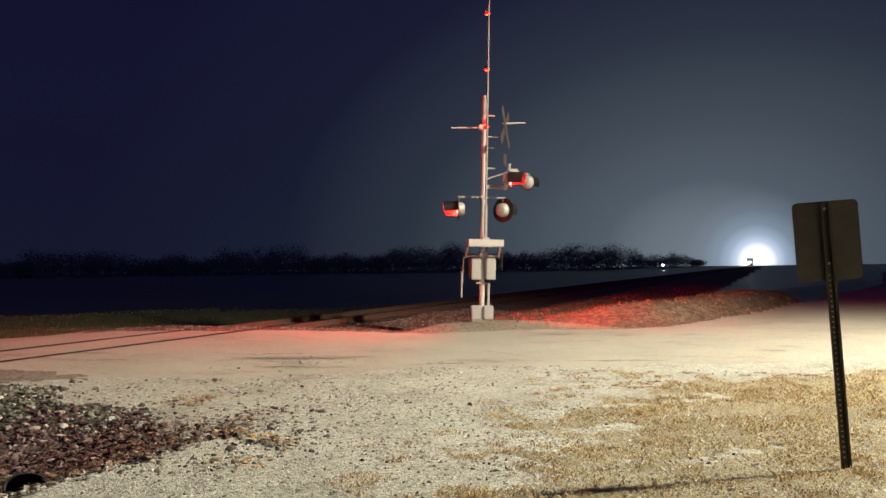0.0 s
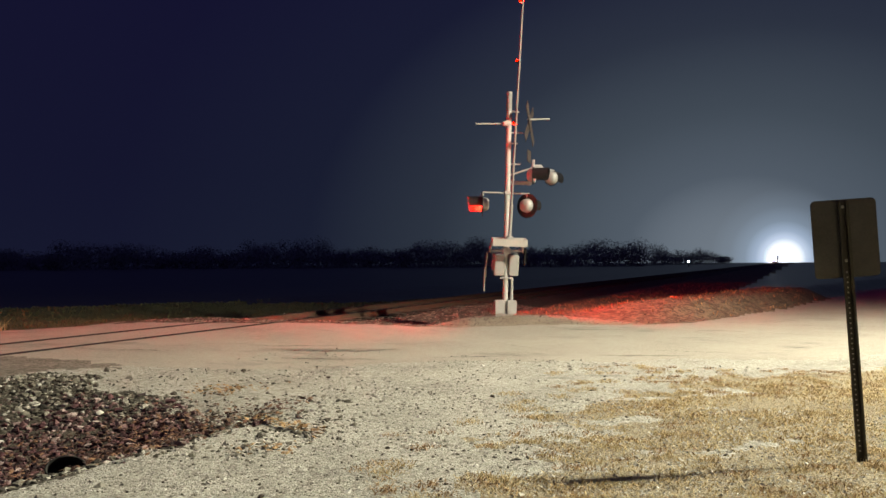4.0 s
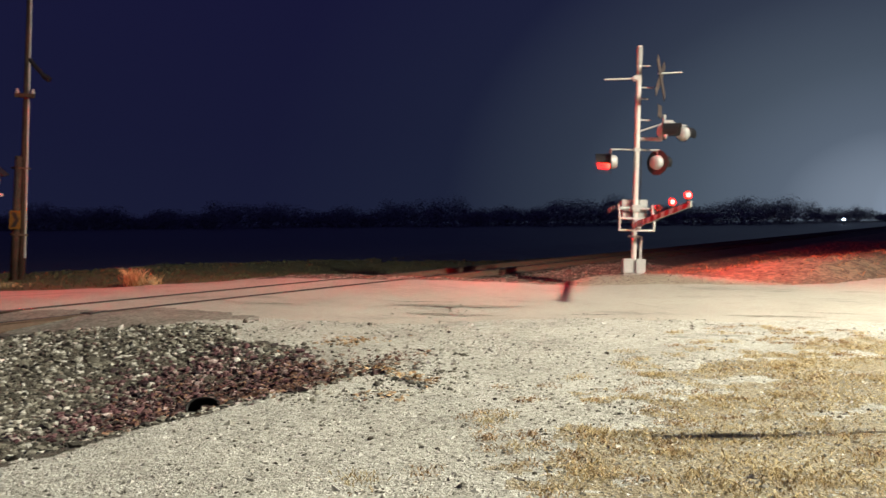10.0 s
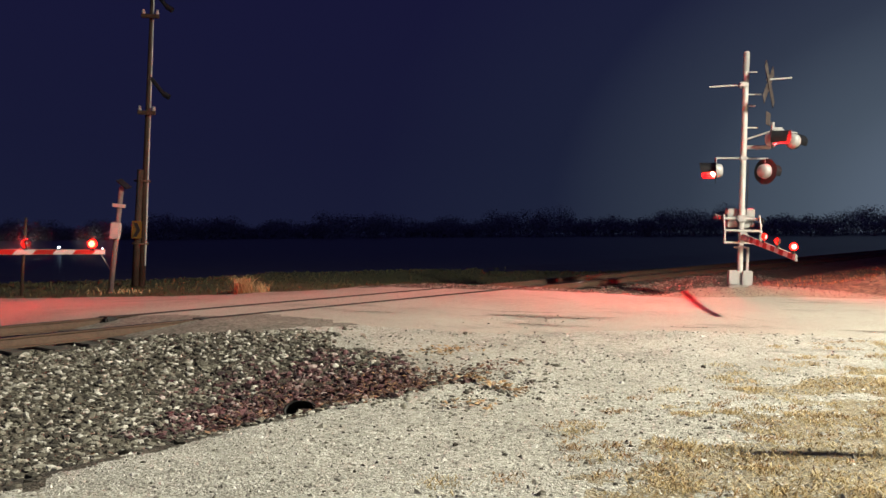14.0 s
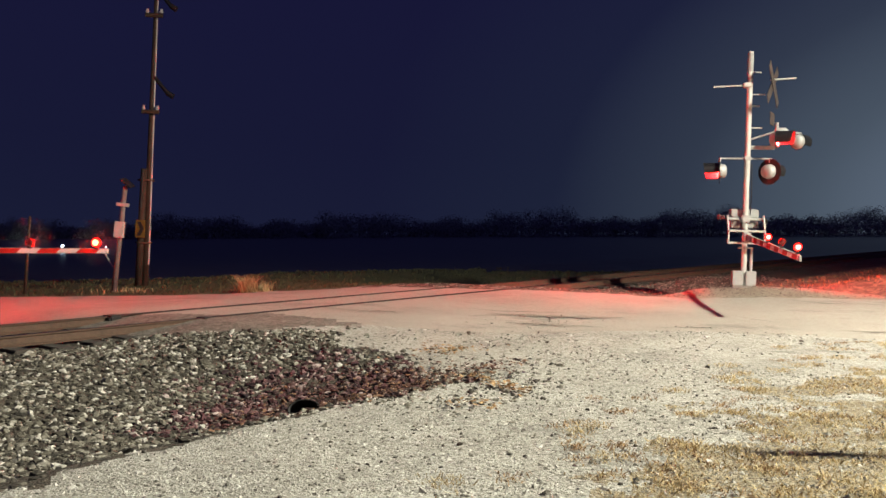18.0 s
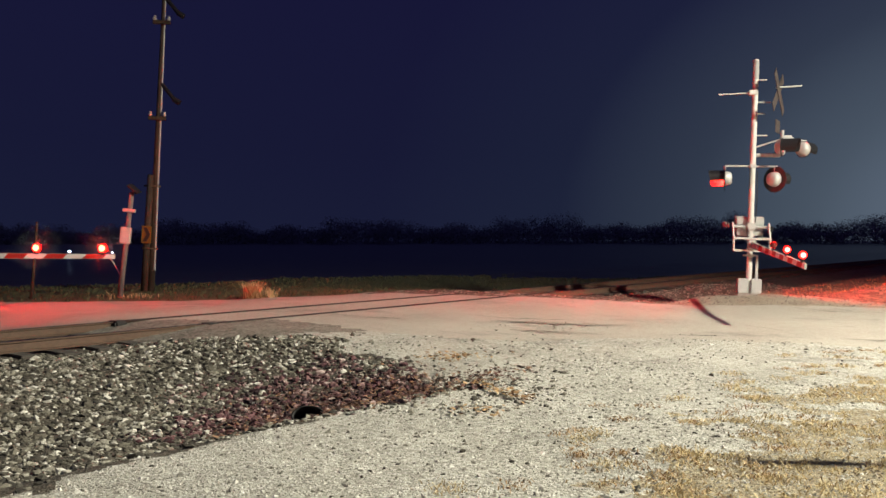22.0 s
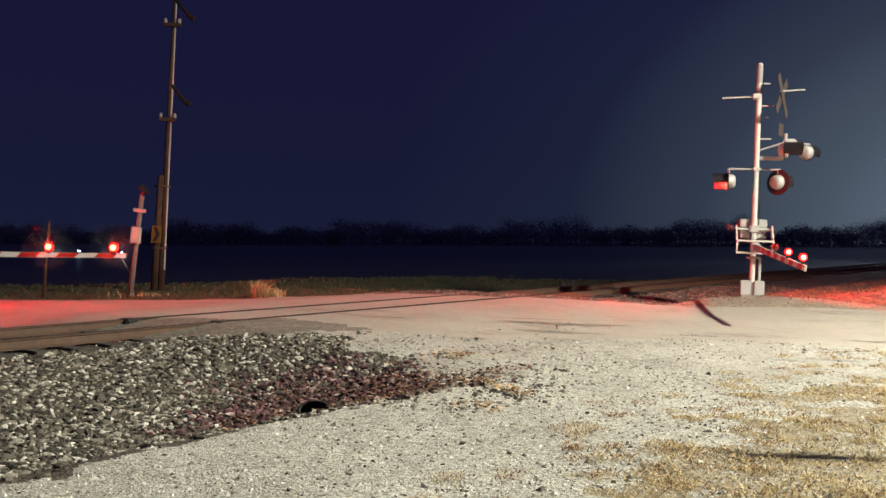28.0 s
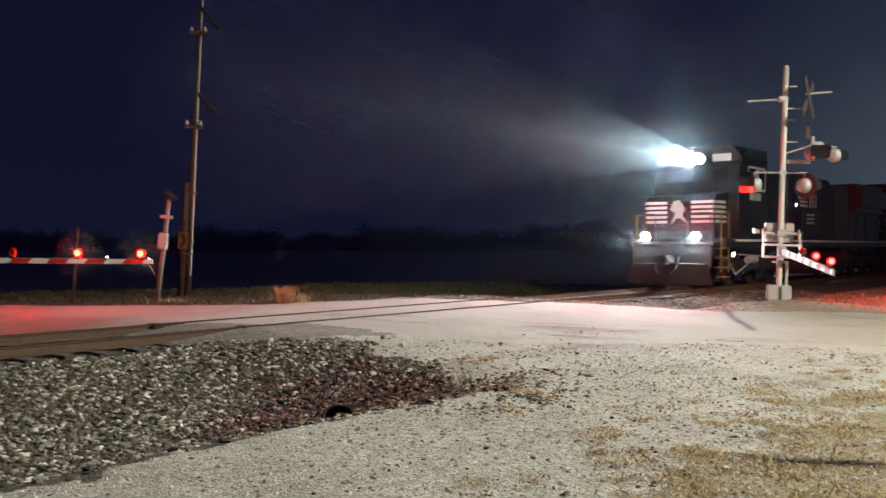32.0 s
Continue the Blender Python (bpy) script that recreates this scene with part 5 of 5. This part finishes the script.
        quick("grab_iron", lambda bm: (rod(bm, (x * 0.97, 0.02, 0.5), (x * 0.97, 0.02, 2.3), 0.022, seg=6), rod(bm, (x * 0.97, -0.55, 0.5), (x * 0.97, -0.55, 2.4), 0.022, seg=6), rod(bm, (x * 0.97, 0.02, 2.3), (x * 0.97, -0.55, 2.4), 0.022, seg=6)), HANDRAIL, t, "yellow grab irons")
        quick("mirror", lambda bm: box(bm, (x * 1.08, -1.75, 3.5), (0.22, 0.03, 0.5), bevel=0.01), LOCO, t, "side mirror")
    quick("front_platform", lambda bm: (box(bm, (0, 0.25, 1.40), (2.9, 0.55, 0.10), bevel=0.02), box(bm, (0, 0.46, 1.0), (2.7, 0.10, 0.75), bevel=0.02)), GRIME, t, "black front platform")
    quick("platform_edge", lambda bm: box(bm, (0, 0.53, 1.42), (2.7, 0.015, 0.06)), GRIME, t, "dark platform edge")
    for a, b in ((-1.3, -0.55), (0.55, 1.3)):
        quick("platform_rail", lambda bm: ([rod(bm, (x, 0.45, 1.45), (x, 0.45, 2.35), 0.02, seg=6) for x in (a, b)], rod(bm, (a, 0.45, 2.35), (b, 0.45, 2.35), 0.02, seg=6)), LOCO, t, "front platform handrail")

    def plow(bm):
        prism(bm, [(-1.45, 0.12), (1.45, 0.12), (1.3, 0.78), (-1.3, 0.78)], 0.12, pose(0, 0.62, 0, -8, 0, 0))
    quick("pilot_plow", plow, GRIME, t, "black pilot plow")
    quick("coupler", lambda bm: (box(bm, (0, 0.75, 0.88), (0.32, 0.7, 0.3), bevel=0.05), box(bm, (0.08, 1.05, 0.88), (0.3, 0.22, 0.34), bevel=0.06)), GRIME, t, "steel coupler")
    for x in (-0.35, 0.35):
        quick("air_hose", lambda bm: (rod(bm, (x, 0.6, 1.0), (x, 0.85, 0.6), 0.03, seg=8), rod(bm, (x, 0.85, 0.6), (x * 0.6, 0.92, 0.45), 0.03, seg=8)), RUBBER, t, "black air hose")
    # truck gear coloured pale to stand in for the step light on it
    for x in (-1.36, 1.36):
        quick("brake_cylinder", lambda bm: rod(bm, (x, -2.9, 0.86), (x, -2.3, 0.86), 0.13, seg=14), GALV, t, "brake cylinder coloured pale as if caught by the step light")
        quick("brake_pipe", lambda bm: (rod(bm, (x, -2.3, 0.72), (x, -1.3, 0.40), 0.025, seg=8), rod(bm, (x, -1.3, 0.40), (x, -0.9, 0.75), 0.025, seg=8), rod(bm, (x, -3.4, 0.98), (x, -1.5, 1.05), 0.022, seg=8)), GALV, t, "thin brake pipes coloured pale as if caught by the step light")
    quick("fuel_tank", lambda bm: box(bm, (0, -10.6, 0.72), (2.7, 5.2, 0.95), bevel=0.18), GRIME, t, "black fuel tank")
    wheel_profile = [(0.0, -0.07), (0.46, -0.07), (0.53, -0.06), (0.53, 0.05), (0.56, 0.05), (0.56, 0.075), (0.0, 0.06)]
    wheels = []
    for yc in (-3.9, -17.3):
        truck = quick("truck", lambda bm: [box(bm, (x, yc, 0.66), (0.16, 4.6, 0.34), bevel=0.05) for x in (-1.12, 1.12)] + [box(bm, (0, yc, 0.7), (2.3, 0.6, 0.3))], GRIME, t, "sooty truck side frames")
        for dy in (-1.8, 0.0, 1.8):
            wh = quick("wheelset", lambda bm: (lathe(bm, wheel_profile, pose(-0.75, 0, 0, 0, 90, 0), 24), lathe(bm, wheel_profile, pose(0.75, 0, 0, 0, -90, 0), 24), rod(bm, (-0.75, 0, 0), (0.75, 0, 0), 0.09)), GRIME, truck, "steel wheelset", pose(0, yc + dy, 0.53))
            for x in (-1.24, 1.24):
                quick("axle_box", lambda bm: box(bm, (x, yc + dy, 0.55), (0.12, 0.36, 0.36), bevel=0.04), GRIME, truck, "journal box")
            wheels.append(wh)
    return t, wheels


def front_lights(t):
    quick("headlight_housing", lambda bm: box(bm, (0, -1.57, 4.20), (0.72, 0.24, 0.40), bevel=0.05), LOCO, t, "headlight housing over the windshields")
    for x in (-0.17, 0.17):
        # the barrels are added: they narrow the beam and widen its white glare
        barrel = quick("headlight_barrel", lambda bm: lathe(bm, [(0.115, 0.0), (0.168, 0.31), (0.176, 0.31), (0.130, 0.0), (0.115, 0.0)], pose(x, -1.45, 4.20, -90, 0, 0), 24), WHITE, t, "flared barrel added to shape the headlight beam")
        quick("headlight", lambda bm: lathe(bm, [(0.0, 0.03), (0.06, 0.025), (0.113, 0.0)], pose(x, -1.445, 4.20, -90, 0, 0), 20), HEAD, barrel, "lit headlight")
    for x in (-0.85, 0.85):
        quick("ditch_light", lambda bm: lathe(bm, [(0.0, 0.05), (0.08, 0.04), (0.13, 0.0)], pose(x, 0.56, 1.62, -90, 0, 0), 20), DITCH, t, "lit ditch light")
        quick("ditch_housing", lambda bm: box(bm, (x, 0.46, 1.62), (0.34, 0.16, 0.34), bevel=0.04), LOCO, t, "ditch light housing")
    for x in (-0.82, 0.82):
        quick("number_board", lambda bm: box(bm, (x, -1.50, 4.24), (0.62, 0.05, 0.24), bevel=0.01), BOARD, t, "lit white number board")
    for x in (-1.45, 1.45):
        quick("step_light", lambda bm: rod(bm, (x, -0.9, 1.05), (x * 1.02, -0.9, 1.05), 0.07, seg=12), STEPLIGHT, t, "lit step light")
        quick("ground_light", lambda bm: box(bm, (x * 0.655, -8.0, 2.9), (0.03, 0.10, 0.08)), STEPLIGHT, t, "small walkway light")


lead, lead_wheels = locomotive("locomotive", pose(0, 0, 0), "black freight locomotive with white nose stripes, headlights lit")
front_lights(lead)


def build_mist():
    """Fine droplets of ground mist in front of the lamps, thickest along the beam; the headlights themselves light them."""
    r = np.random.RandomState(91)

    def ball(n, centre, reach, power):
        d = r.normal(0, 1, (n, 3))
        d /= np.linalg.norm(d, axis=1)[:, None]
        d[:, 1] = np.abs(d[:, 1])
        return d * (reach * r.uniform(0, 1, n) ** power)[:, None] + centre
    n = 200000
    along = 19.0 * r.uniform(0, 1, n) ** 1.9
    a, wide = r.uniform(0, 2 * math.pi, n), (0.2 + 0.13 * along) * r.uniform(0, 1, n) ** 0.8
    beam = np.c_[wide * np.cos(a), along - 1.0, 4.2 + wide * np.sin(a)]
    # dense balls of droplets round the lamps imitate their glare
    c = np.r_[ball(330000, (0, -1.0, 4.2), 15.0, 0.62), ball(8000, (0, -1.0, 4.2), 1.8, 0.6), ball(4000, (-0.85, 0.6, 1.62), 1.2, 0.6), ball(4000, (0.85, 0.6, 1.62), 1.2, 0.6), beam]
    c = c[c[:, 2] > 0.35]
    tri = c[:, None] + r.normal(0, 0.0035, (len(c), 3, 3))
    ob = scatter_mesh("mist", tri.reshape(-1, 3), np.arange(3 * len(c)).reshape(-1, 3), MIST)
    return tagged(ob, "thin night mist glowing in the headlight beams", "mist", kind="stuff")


def build_gate_mist():
    """Droplets added only round the lamps of the far gate, to imitate their red halo."""
    r = np.random.RandomState(92)
    d = r.normal(0, 1, (16000, 3))
    d /= np.linalg.norm(d, axis=1)[:, None]
    gate = np.array(((-13.74, 12.35, 1.54), (-14.97, 11.73, 1.53)))
    c = d * (0.55 * r.uniform(0, 1, len(d)) ** 1.2)[:, None] + gate[r.randint(0, 2, len(d))]
    c = c[c[:, 2] > 0.5]
    tri = c[:, None] + r.normal(0, 0.0022, (len(c), 3, 3))
    ob = scatter_mesh("mist", tri.reshape(-1, 3), np.arange(3 * len(c)).reshape(-1, 3), MIST)
    tagged(ob, "thin mist added round the gate lamps as their red halo", "mist", kind="stuff")


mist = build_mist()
build_gate_mist()
second, second_wheels = locomotive("locomotive", pose(0, 0, 0), "black freight locomotive coupled behind the leading one")


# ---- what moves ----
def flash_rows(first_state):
    """Half turns of a two-faced lens about z, which imitate flashing: the lit face looks out, then away. first_state:
    lit in the bright half of the beat.
    """
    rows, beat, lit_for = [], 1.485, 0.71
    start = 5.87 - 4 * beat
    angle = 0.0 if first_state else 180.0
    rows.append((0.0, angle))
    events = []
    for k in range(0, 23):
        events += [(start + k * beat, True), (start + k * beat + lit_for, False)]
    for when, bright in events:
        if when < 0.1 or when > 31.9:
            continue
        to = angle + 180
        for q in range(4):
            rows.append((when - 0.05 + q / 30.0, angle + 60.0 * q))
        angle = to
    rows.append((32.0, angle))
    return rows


def motions():
    # gates
    falls = [(0.0, 90.0), (2.6, 89.3), (3.2, 88.5), (3.6, 85.0), (4.4, 70.0), (5.5, 51.6), (6.0, 46.7), (6.5, 40.4), (7.0, 34.1), (7.5, 27.9), (7.9, 23.2), (8.5, 17.2), (9.0, 12.7), (9.6, 6.9), (10.0, 2.4), (10.4, -0.9), (10.8, -3.6), (11.2, -4.3), (32.0, -4.3)]
    walk(near_arm, [(t, near_turn @ pose(0, 0, PIVOT, 0, -a, 0)) for t, a in falls])
    falls = [(0.0, 90.0), (4.2, 89.0), (4.8, 86.0), (6.0, 66.0), (7.2, 50.0), (8.4, 35.5), (9.6, 24.5), (10.4, 18.0), (11.0, 13.0), (11.5, 9.2), (12.0, 5.6), (12.5, 2.3), (13.0, 0.7), (13.4, 0.5), (32.0, 0.5)]
    walk(far_arm, [(t, far_turn @ pose(0, 0, PIVOT, 0, -a, 0)) for t, a in falls])
    # flashing by turned lenses: one of each pair lit per half beat, the near lower pair always
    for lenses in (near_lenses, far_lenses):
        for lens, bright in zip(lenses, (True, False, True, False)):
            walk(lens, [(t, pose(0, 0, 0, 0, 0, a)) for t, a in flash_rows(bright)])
    # the gate lamps turn a half-lit globe in place of blinking
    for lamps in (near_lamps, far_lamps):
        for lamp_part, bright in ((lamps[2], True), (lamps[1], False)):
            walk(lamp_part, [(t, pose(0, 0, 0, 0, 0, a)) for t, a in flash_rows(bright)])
    # the train comes down the grade
    speed, last = 16.0, 25.0
    slope = math.degrees(math.atan(GRADE))

    def at(t, behind):
        s = last + speed * (32.0 - t) + behind
        q = ALONG * s - ACROSS * TRACK
        return pose(q.x, q.y, GRADE * s + RAIL + 0.004, -slope, 0, 166.65)
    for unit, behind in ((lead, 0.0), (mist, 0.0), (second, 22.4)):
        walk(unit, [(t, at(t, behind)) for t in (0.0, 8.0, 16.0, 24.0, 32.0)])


motions()
